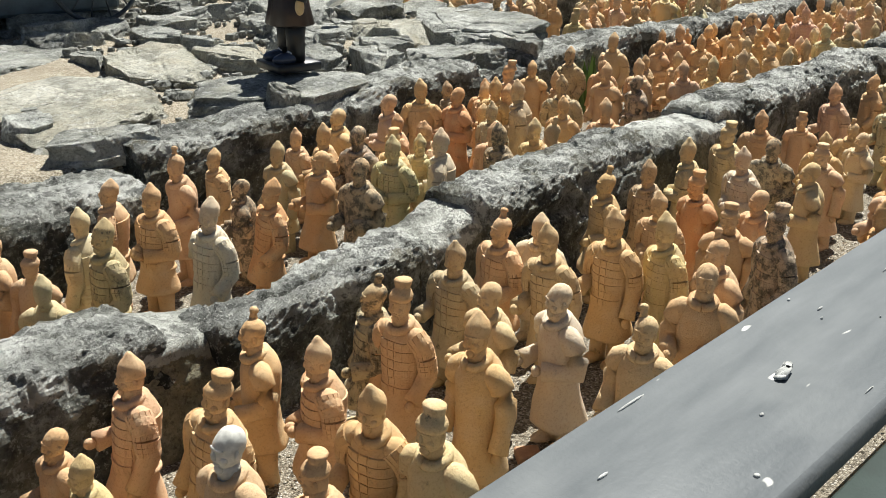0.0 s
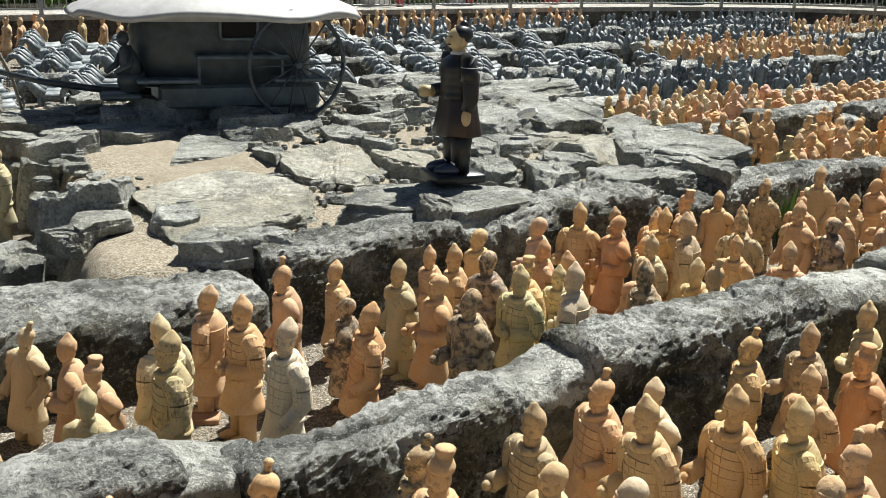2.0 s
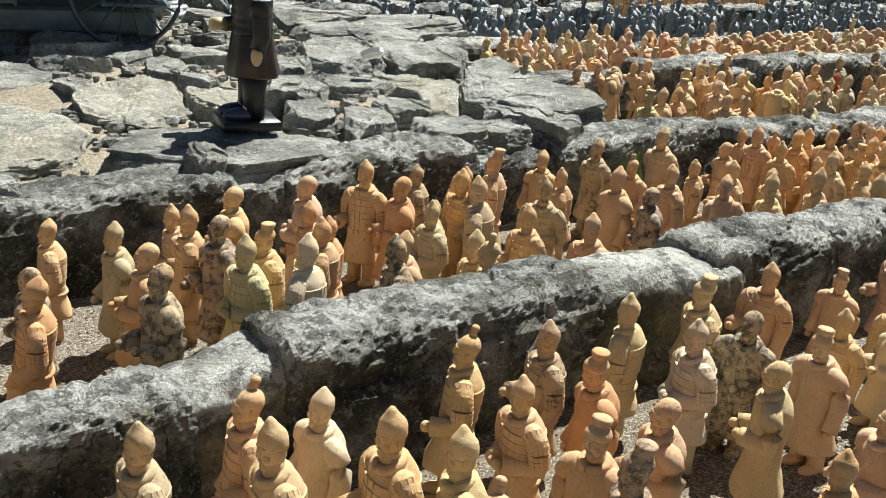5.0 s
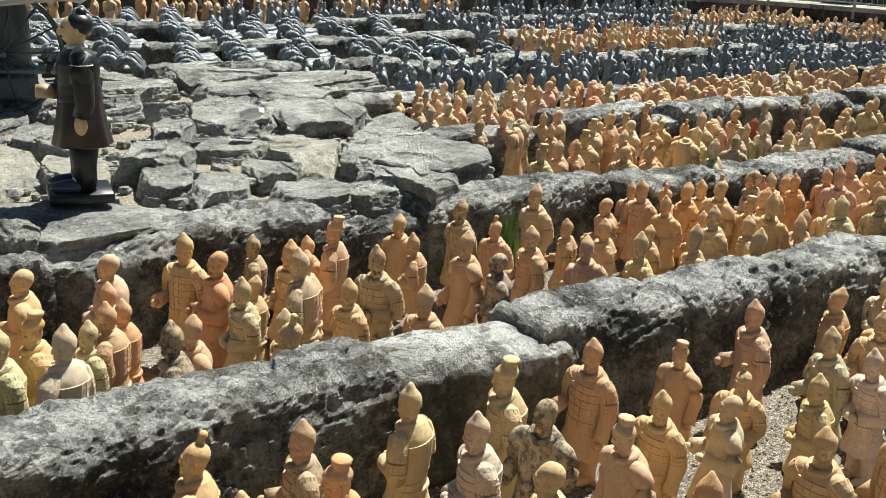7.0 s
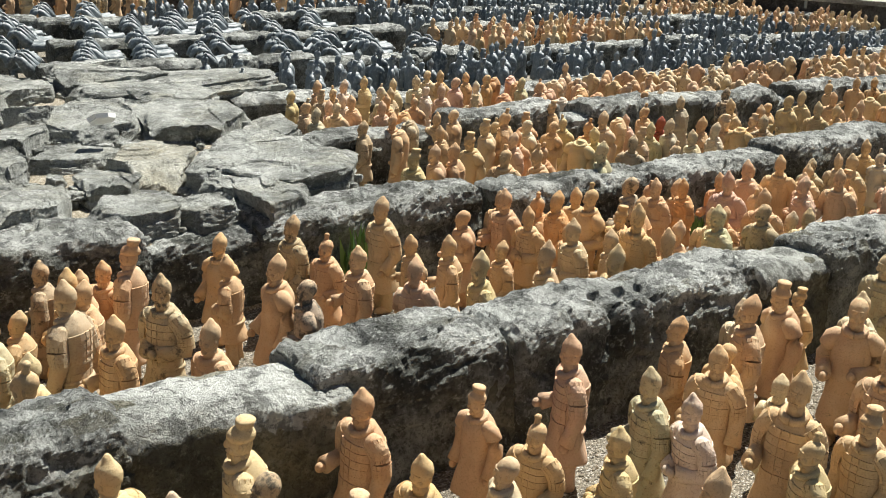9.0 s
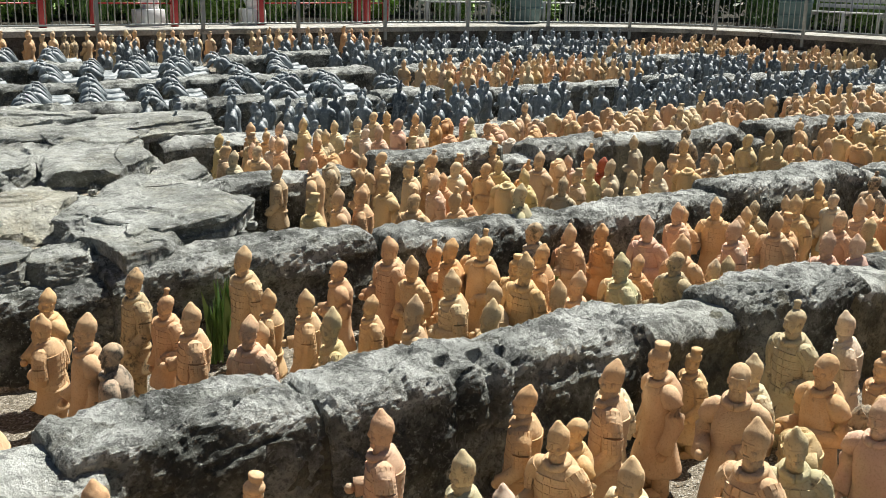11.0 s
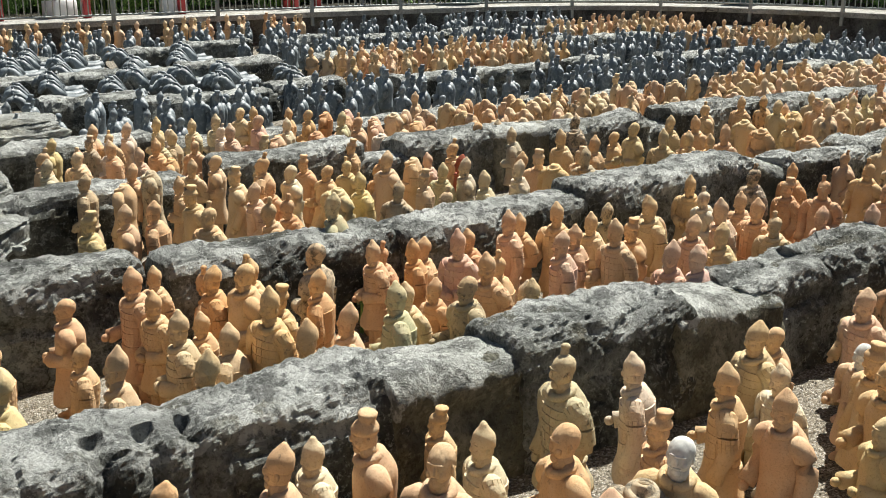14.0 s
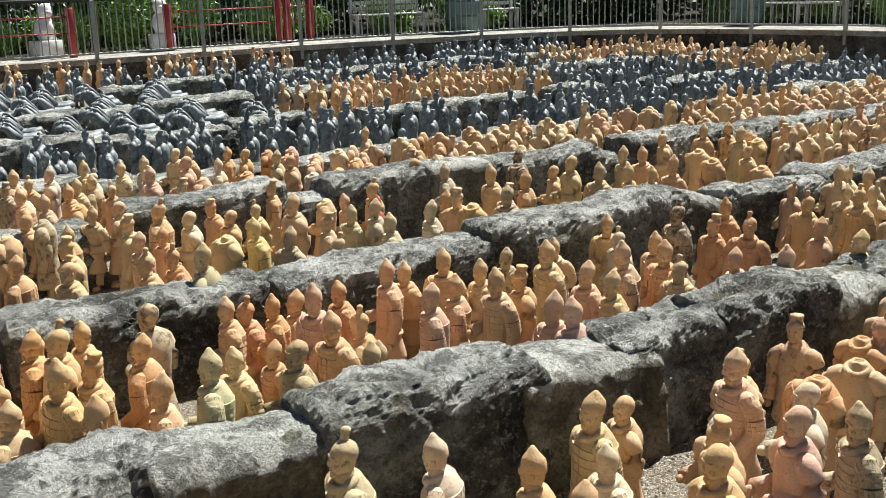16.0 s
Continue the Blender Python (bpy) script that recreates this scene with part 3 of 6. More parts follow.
for i in range(2600):
    size = rng.uniform(0.5, 0.9) if count < 26 else rng.uniform(0.08, 0.30)
    v = rng.uniform(2.95, 8.5)
    u = rng.uniform(2.65 + 0.1 * min(3.0, max(0.0, v - 3.0)), 8.1 + 0.09 * (v - 3.3))
    if 3.3 < u < 4.5 and 4.9 < v < 6.5 or u < 4.75 and v < 4.95 and size > 0.16 or u < 3.5 and v < 4.3 or 4.6 < u < 5.6 and 2.9 < v < 3.9:
        continue
    if all((u - a) ** 2 + (v - b) ** 2 > (0.72 * r + 0.26 * size) ** 2 for a, b, r in placed) and count < 150:
        rock((SLABS if size > 0.5 else ROCKS)[rng.randrange(8)], u, v, 0.47 + rng.uniform(-0.03, 0.03), size, size * rng.uniform(0.6, 0.95), size * rng.uniform(0.8, 1.2), rng.uniform(0, 360),
             "rough grey layered rock slab lying on the terrace" if size > 0.45 else "small rough grey stone on the terrace", rng.uniform(-11, 11))
        placed.append((u, v, 0.36 * size))
        count += 1
rubble = Shell()
rr = random.Random(33)
for i in range(1500):
    v = rr.uniform(2.85, 8.4)
    u = rr.uniform(2.75 + 0.2 * min(2.5, max(0.0, v - 3.0)), 8.1 + 0.09 * (v - 3.3))
    if 3.35 < u < 4.5 and 4.8 < v < 6.6 or u < 3.3 and v < 4.2:
        continue
    q = rr.uniform(0.012, 0.045) if rr.random() < 0.85 else rr.uniform(0.05, 0.08)
    turn, rings = rr.uniform(0, 6.28), []
    z0 = 0.44 + 0.03 * (v - 3) / 3 + 0.05 * noise.noise(Vector((u, v, 0)) * 1.6)
    for zq, k in ((-0.6, 0.7), (0.1, 1.0), (0.6, 0.75)):
        rings.append([(u + q * k * rr.uniform(0.75, 1.25) * math.cos(turn + j * 1.047), v + 0.8 * q * k * rr.uniform(0.75, 1.25) * math.sin(turn + j * 1.047), z0 + zq * q) for j in range(6)])
    rubble.loft(rings)
tagged(new("rubble", rubble.mesh("rubble", [SLAB_ROCK], False)), "small grey stone rubble between the slabs", "rubble", kind="stuff")
chip = Shell()
chip.loft([ellipse(-0.02, 0, 0, 0.11, 0.08, 7), ellipse(0.015, 0, 0, 0.12, 0.09, 7), ellipse(0.02, 0, 0, 0.08, 0.06, 7)])
chip_ob = new("broken_tile", chip.mesh("broken_tile", [WHITE_PAINT], False, 0.01, 9))
chip_ob.matrix_world = pose(6.80, 4.78, 0.735, -28, 10, 30)
tagged(chip_ob, "broken piece of white glazed tile among rocks", "tile shard")

# ---- loose pebbles on the gravel ----
def build_pebbles():
    rs = np.random.RandomState(3)
    n = 26000
    u = np.where(rs.rand(n) < 0.55, rs.uniform(1.2, 11.5, n), rs.uniform(2.3, 12.5, n))
    v = np.where(np.arange(n) % 3 < 2, rs.uniform(-1.3, 0.58, n), rs.uniform(1.05, 2.55, n))
    r = rs.uniform(0.0035, 0.009, n)
    base = np.array([(1, 0, 0), (0, 1, 0), (-1, 0, 0), (0, -1, 0), (0, 0, 0.75), (0, 0, -0.6)], float)
    a = rs.uniform(0, 6.28, n)
    ca, sa = np.cos(a), np.sin(a)
    sx, sy = r * rs.uniform(0.8, 1.5, n), r
    x = base[None, :, 0] * sx[:, None]
    y = base[None, :, 1] * sy[:, None]
    gz = np.array([0.018 * noise.noise(Vector((p, q, 0)) * 0.9) for p, q in zip(u, v)])
    pts = np.stack([u[:, None] + x * ca[:, None] - y * sa[:, None], v[:, None] + x * sa[:, None] + y * ca[:, None],
                    gz[:, None] + 0.003 + base[None, :, 2] * r[:, None] + 0 * x], -1).reshape(-1, 3)
    tri = np.array([(0, 1, 4), (1, 2, 4), (2, 3, 4), (3, 0, 4), (1, 0, 5), (2, 1, 5), (3, 2, 5), (0, 3, 5)])
    faces = (tri[None] + 6 * np.arange(n)[:, None, None]).reshape(-1, 3)
    me = bpy.data.meshes.new("pebbles")
    me.from_pydata(pts.tolist(), [], faces.tolist())
    m = Nodes("pebble", 0.8)
    g = m.t.nodes.new("ShaderNodeNewGeometry").outputs["Random Per Island"]
    m.color(m.ramp(g, [(0.0, (0.06, 0.05, 0.035)), (0.4, (0.24, 0.20, 0.14)), (0.75, (0.38, 0.33, 0.25)), (1.0, (0.64, 0.61, 0.55))]))
    me.materials.append(m.mat)
    tagged(new("pebbles", me), "loose tan and grey pea gravel", "gravel", kind="stuff")


build_pebbles()


# ---- warriors ----
def warrior_mesh(name, hat, armour, arms, seed, mats, stance="stand", detail=1, headless=False):
    """A clay warrior 0.64 m high that faces +x: robe, scarf, arms, shoulder lamellae, head and headgear."""
    s = Shell()
    rnd = random.Random(seed)
    kneel = stance == "kneel"

    def zz(z):
        return (z * 0.16 / 0.3 if z < 0.3 else z - 0.14) if kneel else z
    hem = rnd.choice((0.12, 0.1, 0.14)) if not kneel else 0.0
    wide = rnd.uniform(0.95, 1.1)
    keys = [(hem, 0.090 * wide, 0.096 * wide), (hem + 0.02, 0.087 * wide, 0.094 * wide), (0.22, 0.068, 0.080), (0.29, 0.060, 0.073), (0.31, 0.064, 0.076), (0.37, 0.067, 0.080),
            (0.415, 0.066, 0.083), (0.44, 0.060, 0.077), (0.458, 0.050, 0.062), (0.474, 0.039, 0.046), (0.49, 0.031, 0.033)]
    if kneel:
        keys = [(0.0, 0.105, 0.088), (0.1, 0.11, 0.095), (0.2, 0.088, 0.086)] + keys[3:]
    n = 30 if detail else 10
    zs = [hem + (0.49 - hem) * i / (34 if detail else 9) for i in range(35 if detail else 10)]
    rings = []
    for i, z in enumerate(zs):
        rx, ry = interp(keys, z)
        ring = ellipse(zz(z), -0.006 + 0.01 * math.sin(z * 9), 0, rx, ry, n, 2.3)
        if detail:
            out = []
            for j, (x, y, q) in enumerate(ring):
                g = 1.0
                if armour and 0.25 < z < 0.465 and abs(math.sin(2 * math.pi * j / n)) < 0.93:
                    g -= 0.01
                elif z < 0.26:
                    g += 0.06 * math.sin(j * 2 * math.pi * 5 / n + seed) * (0.3 - z) * 3
                if z < 0.46 and abs(y) < 0.012 and x > 0:
                    g -= 0.03
                out.append((x * g, y * g, q))
            ring = out
        rings.append(ring)
    if headless:
        top = rings[-1]
        rings.append([(x * 0.7, y * 0.7, q + 0.012) for x, y, q in top])
        rings.append([(x * 0.55, y * 0.55, q - 0.03) for x, y, q in top])
    s.loft(rings)
    if armour and detail:
        for row in range(6):
            z = 0.265 + 0.03 * row
            rx, ry = interp(keys, z)
            for col in range(7):
                for face in (0, 180):
                    a = radians(face - 54 + 18 * col)
                    o = Vector((math.cos(a) / rx, math.sin(a) / ry, 0)).normalized()
                    q = ellipse(zz(z), -0.006 + 0.01 * math.sin(z * 9), 0, rx, ry, 360, 2.3)[int(math.degrees(a)) % 360]
                    s.plate(q, o, (0, 0, 1), 0.0262, 0.0285, 0.0010)
    if armour and detail:  # skirt edge of the coat
        s.loft([ellipse(zz(0.235), -0.004, 0, 0.067, 0.078, n, 2.3), ellipse(zz(0.24), -0.004, 0, 0.070, 0.081, n, 2.3), ellipse(zz(0.252), -0.004, 0, 0.066, 0.076, n, 2.3)])
    if not kneel:
        for side in (-1, 1):
            s.tube([(0, side * 0.042, -0.01), (0, side * 0.042, 0.07), (0, side * 0.04, 0.15)], [0.036, 0.034, 0.04], 10 if detail else 6)
            if detail:
                s.ball((0.03, side * 0.045, 0.014), (0.06, 0.03, 0.022), 10, 5)
    elif detail:
        s.ball((0.09, 0.05, 0.07), (0.06, 0.04, 0.075), 10, 6)
    # arms
    nn = 10 if detail else 6
    for side, kind in zip((-1, 1), arms):
        sh = (0, side * 0.058, zz(0.440))
        if kind == "none":
            s.tube([sh, (0.0, side * 0.085, zz(0.39)), (0.0, side * 0.092, zz(0.35))], [0.036, 0.034, 0.03], nn)
            continue
        elbow = (-0.012, side * 0.102, zz(0.318))
        hand = {"fwd": (0.09, side * 0.090, zz(0.305)), "down": (0.03, side * 0.106, zz(0.215)), "clasp": (0.08, side * 0.026, zz(0.315)), "low": (0.065, side * 0.094, zz(0.25))}[kind]
        mid = tuple((a + b) / 2 for a, b in zip(elbow, hand))
        bend = (-0.012, side * 0.101, zz(0.36))
        s.tube([(0, side * 0.040, zz(0.447)), sh, (-0.002, side * 0.080, zz(0.424)), (-0.006, side * 0.094, zz(0.395)), bend, elbow, mid, hand], [0.024, 0.036, 0.0395, 0.0385, 0.036, 0.034, 0.029, 0.033], 12 if detail else 6)
        fist = tuple(h + (h - e) * 0.16 for h, e in zip(hand, elbow))
        s.ball(fist, (0.021, 0.018, 0.02), 8 if detail else 5, 5 if detail else 3)
        if detail and armour:
            spine = [Vector((0, side * 0.066, zz(0.435))), Vector((-0.004, side * 0.088, zz(0.41))), Vector((-0.009, side * 0.098, zz(0.375))), Vector((-0.012, side * 0.102, zz(0.335)))]
            for row in range(8):
                k = 3 * row / 7.001
                p0, p1 = spine[int(k)], spine[int(k) + 1]
                c, axis = p0.lerp(p1, k - int(k)), (p1 - p0).normalized()
                e1 = Vector((1, 0, 0))
                e2 = axis.cross(e1).normalized()
                if e2.y * side < 0:
                    e2 = -e2
                for col in range(9):
                    a = radians(-100 + 25 * col)
                    o = e1 * math.sin(a) + e2 * math.cos(a)
                    s.plate(c + o * (0.0372 - 0.0006 * row), o, axis, 0.0158, 0.0165, 0.0026)
    if detail:  # rolled scarf
        ring = []
        for i in range(17):
            a = 2 * math.pi * i / 16
            ring.append((0.036 * math.cos(a) + 0.004, 0.039 * math.sin(a), zz(0.470) - 0.012 * math.cos(a)))
        s.tube(ring, 0.0145, 8)
    if headless:
        return s.mesh(name, mats, True, 0.0026, 22.0)
    first = len(s.v)
    tilt = rnd.uniform(-0.006, 0.008)
    c = (0.004 + tilt, 0, zz(0.546))
    s.tube([(0, 0, zz(0.48)), (c[0] * 0.7, 0, zz(0.525))], [0.030, 0.028], nn, 1)
    s.ball(c, (0.038, 0.034, 0.047), 16 if detail else 8, 11 if detail else 5, 1)
    if detail:
        s.ball((c[0] + 0.036, 0, c[2] - 0.002), (0.009, 0.006, 0.013), 8, 5, 1)
        s.ball((c[0] + 0.030, 0, c[2] + 0.013), (0.009, 0.024, 0.005), 10, 4, 1)
        s.ball((c[0] + 0.031, 0, c[2] - 0.021), (0.009, 0.013, 0.004), 8, 4, 1)
        s.ball((c[0] + 0.026, 0, c[2] - 0.035), (0.012, 0.014, 0.012), 8, 5, 1)
        for side in (-1, 1):
            s.ball((c[0] - 0.002, side * 0.034, c[2] - 0.004), (0.008, 0.005, 0.013), 6, 5, 1)
            s.ball((c[0] + 0.024, side * 0.018, c[2] - 0.012), (0.012, 0.011, 0.012), 7, 5, 1)
    x, z, k = c[0] - 0.004, c[2], 16 if detail else 8
    if hat == "cap":
        b = rnd.uniform(-0.012, 0.004)
        tip = rnd.uniform(0.8, 1.15)
        s.loft([ellipse(z + 0.004, x, 0, 0.040, 0.036, k), ellipse(z + 0.012, x, 0, 0.0405, 0.037, k), ellipse(z + 0.026, x + b * 0.2, 0, 0.040, 0.037, k), ellipse(z + 0.040, x + b * 0.4, 0, 0.036, 0.034, k),
                ellipse(z + 0.051, x + b * 0.6, 0, 0.027, 0.026, k), ellipse(z + 0.060, x + b * 0.8, 0, 0.018, 0.018, k), ellipse(z + 0.058 + 0.011 * tip, x + b, 0, 0.012, 0.012, k), ellipse(z + 0.058 + 0.019 * tip, x + b, 0, 0.006, 0.006, k)], 1)
    elif hat == "bun":
        s.ball((x - 0.004, 0, z + 0.016), (0.039, 0.037, 0.035), k, 7, 1)
        o = rnd.uniform(-0.016, 0.016)
        s.tube([(x - 0.006, o, z + 0.042), (x - 0.009, o, z + 0.058), (x - 0.012, o * 1.2, z + 0.070)], [0.015, 0.012, 0.012], 10 if detail else 6, 1)
        s.ball((x - 0.013, o * 1.2, z + 0.072), (0.015, 0.015, 0.011), 10 if detail else 6, 5, 1)
    elif hat == "flat":
        s.loft([ellipse(z + 0.014, x, 0, 0.041, 0.038, k), ellipse(z + 0.026, x, 0, 0.043, 0.040, k), ellipse(z + 0.040, x - 0.002, 0, 0.034, 0.032, k), ellipse(z + 0.046, x - 0.008, 0, 0.024, 0.026, k),
                ellipse(z + 0.054, x - 0.010, 0, 0.026, 0.029, k), ellipse(z + 0.068, x - 0.013, 0, 0.029, 0.032, k), ellipse(z + 0.073, x - 0.013, 0, 0.024, 0.027, k)], 1)
    else:
        s.ball((x - 0.006, 0, z + 0.014), (0.040, 0.037, 0.038), k, 8, 1)
    # heads are large for the bodies
    z0, nod = zz(0.48), rnd.uniform(-0.06, 0.1)
    for i in range(first, len(s.v)):
        x, y, z = s.v[i]
        s.v[i] = (x * 1.04 + nod * (z - z0), y * 1.04, z0 - 0.014 + (z - z0) * 1.07)
    return s.mesh(name, mats, True, 0.0026, 22.0)


CM = [CLAY, CLAY_HEAD]
KINDS = [("cap", True, ("fwd", "down"), "stand"), ("cap", False, ("low", "down"), "stand"), ("cap", True, ("clasp", "clasp"), "stand"), ("bun", True, ("down", "fwd"), "stand"),
         ("flat", True, ("down", "low"), "stand"), ("cap", True, ("none", "low"), "stand"), ("hair", False, ("fwd", "clasp"), "stand"), ("bun", False, ("low", "fwd"), "stand"),
         ("flat", False, ("down", "down"), "stand"), ("cap", True, ("low", "low"), "kneel"), ("bun", True, ("fwd", "low"), "kneel")]
WARRIORS = [warrior_mesh("terracotta_warrior", h, a, ar, 3 + i, CM, st) for i, (h, a, ar, st) in enumerate(KINDS)]
HEADLESS = [warrior_mesh("headless_warrior", "cap", a, ar, 40 + i, CM, "stand", 1, True) for i, (a, ar) in enumerate(((True, ("down", "none")), (False, ("low", "down")), (True, ("clasp", "clasp"))))]
HAT_WORDS = {"cap": "pointed cap", "bun": "topknot", "flat": "tall flat-topped hat", "hair": "bare combed hair"}
FILE_0_A = [(1.64, 0.25, 0.52, "oh"), (1.66, 0.06, 0.53, "yr"), (1.84, -0.35, 0.68, "wh"), (1.9, 0.29, 0.65, "oc"), (1.99, -0.55, 0.62, "of"), (1.99, 0, 0.66, "of"), (2.29, -0.67, 0.69, "yf"), (2.32, -0.41, 0.7, "oc"), (2.39, 0.24, 0.65, "ob"), (2.4, -0.05, 0.64, "oc"), (2.77, -0.42, 0.71, "or"), (2.81, -0.03, 0.7, "of"), (2.84, 0.2, 0.65, "db"), (3.14, -0.15, 0.63, "yh"), (3.22, -0.72, 0.67, "yb"), (3.26, -0.39, 0.66, "ph"), (3.32, 0.21, 0.65, "dc"), (3.62, -0.08, 0.7, "yc"), (3.64, -0.7, 0.68, "oh"), (3.65, 0.26, 0.67, "ob"), (3.89, 0.22, 0.6, "pr"), (3.91, -0.64, 0.72, "ob"), (3.92, -0.14, 0.7, "oc"), (4.01, -0.34, 0.69, "yc"), (4.38, -0.63, 0.71, "df"), (4.45, 0.29, 0.67, "ob"), (4.48, -0.36, 0.62, "of"), (4.52, -0.01, 0.6, "oc"), (4.82, 0.28, 0.63, "dc"), (4.83, -0.33, 0.61, "oh")]
FILE_0_B = [(4.84, -0, 0.64, "rf"), (5.08, -0.79, 0, ""), (5.29, 0.33, 0.64, "yc"), (5.37, -0.33, 0.62, ""), (5.38, 0.05, 0.63, ""), (5.46, -0.69, 0, ""), (5.65, 0.05, 0.62, "dh"), (5.71, 0.31, 0.64, "yf"), (5.75, -0.61, 0, ""), (5.84, -0.2, 0.59, ""), (6.13, -0.04, 0.57, "oc"), (6.15, 0.36, 0.61, "oc"), (6.32, -0.6, 0, ""), (6.35, -0.14, 0.54, "ph"), (6.64, 0.01, 0.54, "ob"), (6.64, 0.32, 0.52, "of"), (6.78, -0.61, 0.61, "on"), (6.8, -0.23, 0.56, "yc"), (7.07, 0.29, 0.63, "kc"), (7.16, -0.04, 0.61, "gc"), (7.18, -0.24, 0.59, "pc"), (7.3, -0.63, 0.57, "yb"), (7.4, -0.44, 0.7, ""), (7.57, -0.01, 0.6, ""), (7.6, -0.65, 0, ""), (7.67, 0.32, 0.59, "oc"), (7.71, 0.09, 0.54, "oh"), (7.72, -0.21, 0.51, "pc"), (7.87, -0.53, 0.72, ""), (7.93, 0.16, 0.67, "oc")]
FILE_0_C = [(8.17, 0.37, 0.55, "pc"), (8.18, -0.5, 0, ""), (8.33, -0.1, 0.67, "oh"), (8.35, 0.27, 0.64, "of"), (8.46, -0.73, 0, ""), (8.59, 0.05, 0.61, ""), (8.64, -0.51, 0, ""), (8.72, -0.19, 0.66, "oh"), (8.72, 0.44, 0.49, "of"), (9, -0.35, 0.62, "wh"), (9.13, 0.24, 0.69, "gb"), (9.18, -0.16, 0.56, "of"), (9.43, 0.17, 0.61, "pc"), (9.55, -0.11, 0.62, "oc"), (9.56, -0.36, 0, ""), (9.73, -0.59, 0.54, "yh"), (9.88, -0.11, 0.55, "pc"), (9.98, -0.49, 0, ""), (10.01, 0.14, 0.63, "yc"), (10.2, -0.26, 0, ""), (10.22, 0.2, 0.54, "kh"), (10.37, -0.43, 0, ""), (10.38, -0.09, 0.52, "wh"), (10.56, -0.52, 0, ""), (10.65, -0.23, 0, ""), (10.71, 0.11, 0, ""), (10.87, 0.24, 0.55, "yb"), (10.91, -0.08, 0, ""), (11.19, -0.06, 0, "")]
FILE_0 = FILE_0_A + FILE_0_B + FILE_0_C
FILE_1_A = [(2.47, 1.36, 0.68, "dc"), (2.56, 1.66, 0.64, "pc"), (2.6, 2.47, 0, ""), (2.86, 2, 0.63, "oc"), (2.88, 1.24, 0.69, "pc"), (2.88, 1.65, 0.66, "oc"), (3.24, 1.93, 0.72, "ob"), (3.34, 1.45, 0.64, ""), (3.42, 1.7, 0.55, "dh"), (3.64, 2.21, 0.56, "oc"), (3.75, 1.21, 0.68, "dh"), (3.81, 1.61, 0.62, "oh"), (3.84, 1.92, 0.62, "gr"), (4.16, 1.95, 0.65, "oc"), (4.2, 1.44, 0.66, "gc"), (4.2, 2.22, 0.57, "oc"), (4.21, 1.69, 0.66, "dh"), (4.36, 1.27, 0.69, ""), (4.39, 1.6, 0.63, ""), (4.45, 2.16, 0.63, "oh"), (4.57, 1.61, 0.56, "gc"), (4.69, 1.63, 0.61, "oc"), (4.77, 1.18, 0.67, "dc"), (4.77, 2.02, 0.57, "oc"), (4.79, 1.77, 0.56, ""), (4.85, 2.15, 0.66, "kh"), (4.92, 1.38, 0, ""), (5.23, 2.21, 0.67, "oc"), (5.27, 1.98, 0.65, "rh"), (5.29, 1.7, 0.62, "")]
FILE_1_B = [(5.3, 1.23, 0.62, "yn"), (5.37, 1.39, 0.55, "yn"), (5.43, 1.88, 0.54, "oc"), (5.61, 1.7, 0.7, "dc"), (5.66, 1.99, 0.66, "oc"), (5.68, 1.44, 0.62, "oc"), (5.68, 2.39, 0.56, ""), (5.75, 1.9, 0.62, "oc"), (5.79, 2.21, 0.58, "oc"), (5.94, 2.3, 0.56, "rc"), (5.98, 1.66, 0.68, "dc"), (5.98, 2.13, 0.7, "of"), (6.07, 1.36, 0.55, "on"), (6.5, 2.08, 0.56, "oc"), (6.52, 1.7, 0.66, "or"), (6.54, 2.35, 0.58, "or"), (6.58, 1.48, 0.6, "dh"), (6.93, 2.31, 0.63, "dc"), (6.99, 1.75, 0.62, "oc"), (7.01, 2.05, 0.59, "ob"), (7.12, 1.42, 0.62, ""), (7.22, 1.58, 0.55, "yc"), (7.49, 2, 0.54, "oc"), (7.5, 1.4, 0.6, "yn"), (7.52, 2.32, 0.67, "yc"), (7.57, 1.78, 0.59, "oc"), (7.87, 1.71, 0.52, "oc"), (7.9, 1.39, 0.6, "yn"), (7.96, 2.15, 0.56, "oh"), (8.18, 1.18, 0.7, "yn")]
FILE_1_C = [(8.21, 1.52, 0.64, "yc"), (8.27, 2.16, 0.65, "oc"), (8.29, 1.97, 0.59, "oc"), (8.35, 1.38, 0.59, ""), (8.43, 1.8, 0.52, "oc"), (8.46, 2.45, 0.55, "oc"), (8.54, 1.42, 0.71, "oc"), (8.6, 2.08, 0.61, "rc"), (8.63, 1.91, 0.7, "ob"), (8.68, 1.22, 0.66, "on"), (8.7, 2.29, 0.55, ""), (8.74, 1.72, 0.59, ""), (8.84, 2.19, 0.59, ""), (8.92, 1.45, 0.55, "kn"), (8.99, 1.76, 0.61, "rc"), (9.06, 1.24, 0.66, "gc"), (9.08, 1.98, 0.68, "dh"), (9.26, 1.45, 0.58, ""), (9.4, 1.21, 0.63, "dh"), (9.45, 1.53, 0.54, "rc"), (9.5, 2.1, 0.59, "oc"), (9.67, 1.11, 0.6, ""), (9.68, 2.35, 0.51, ""), (9.7, 1.42, 0.65, "oc"), (9.73, 2.08, 0.57, "rc"), (9.79, 1.77, 0.67, "kc"), (9.84, 1.35, 0.51, "dn"), (9.93, 2.33, 0.49, ""), (9.98, 1.69, 0.55, ""), (10.08, 2.06, 0.57, "")]
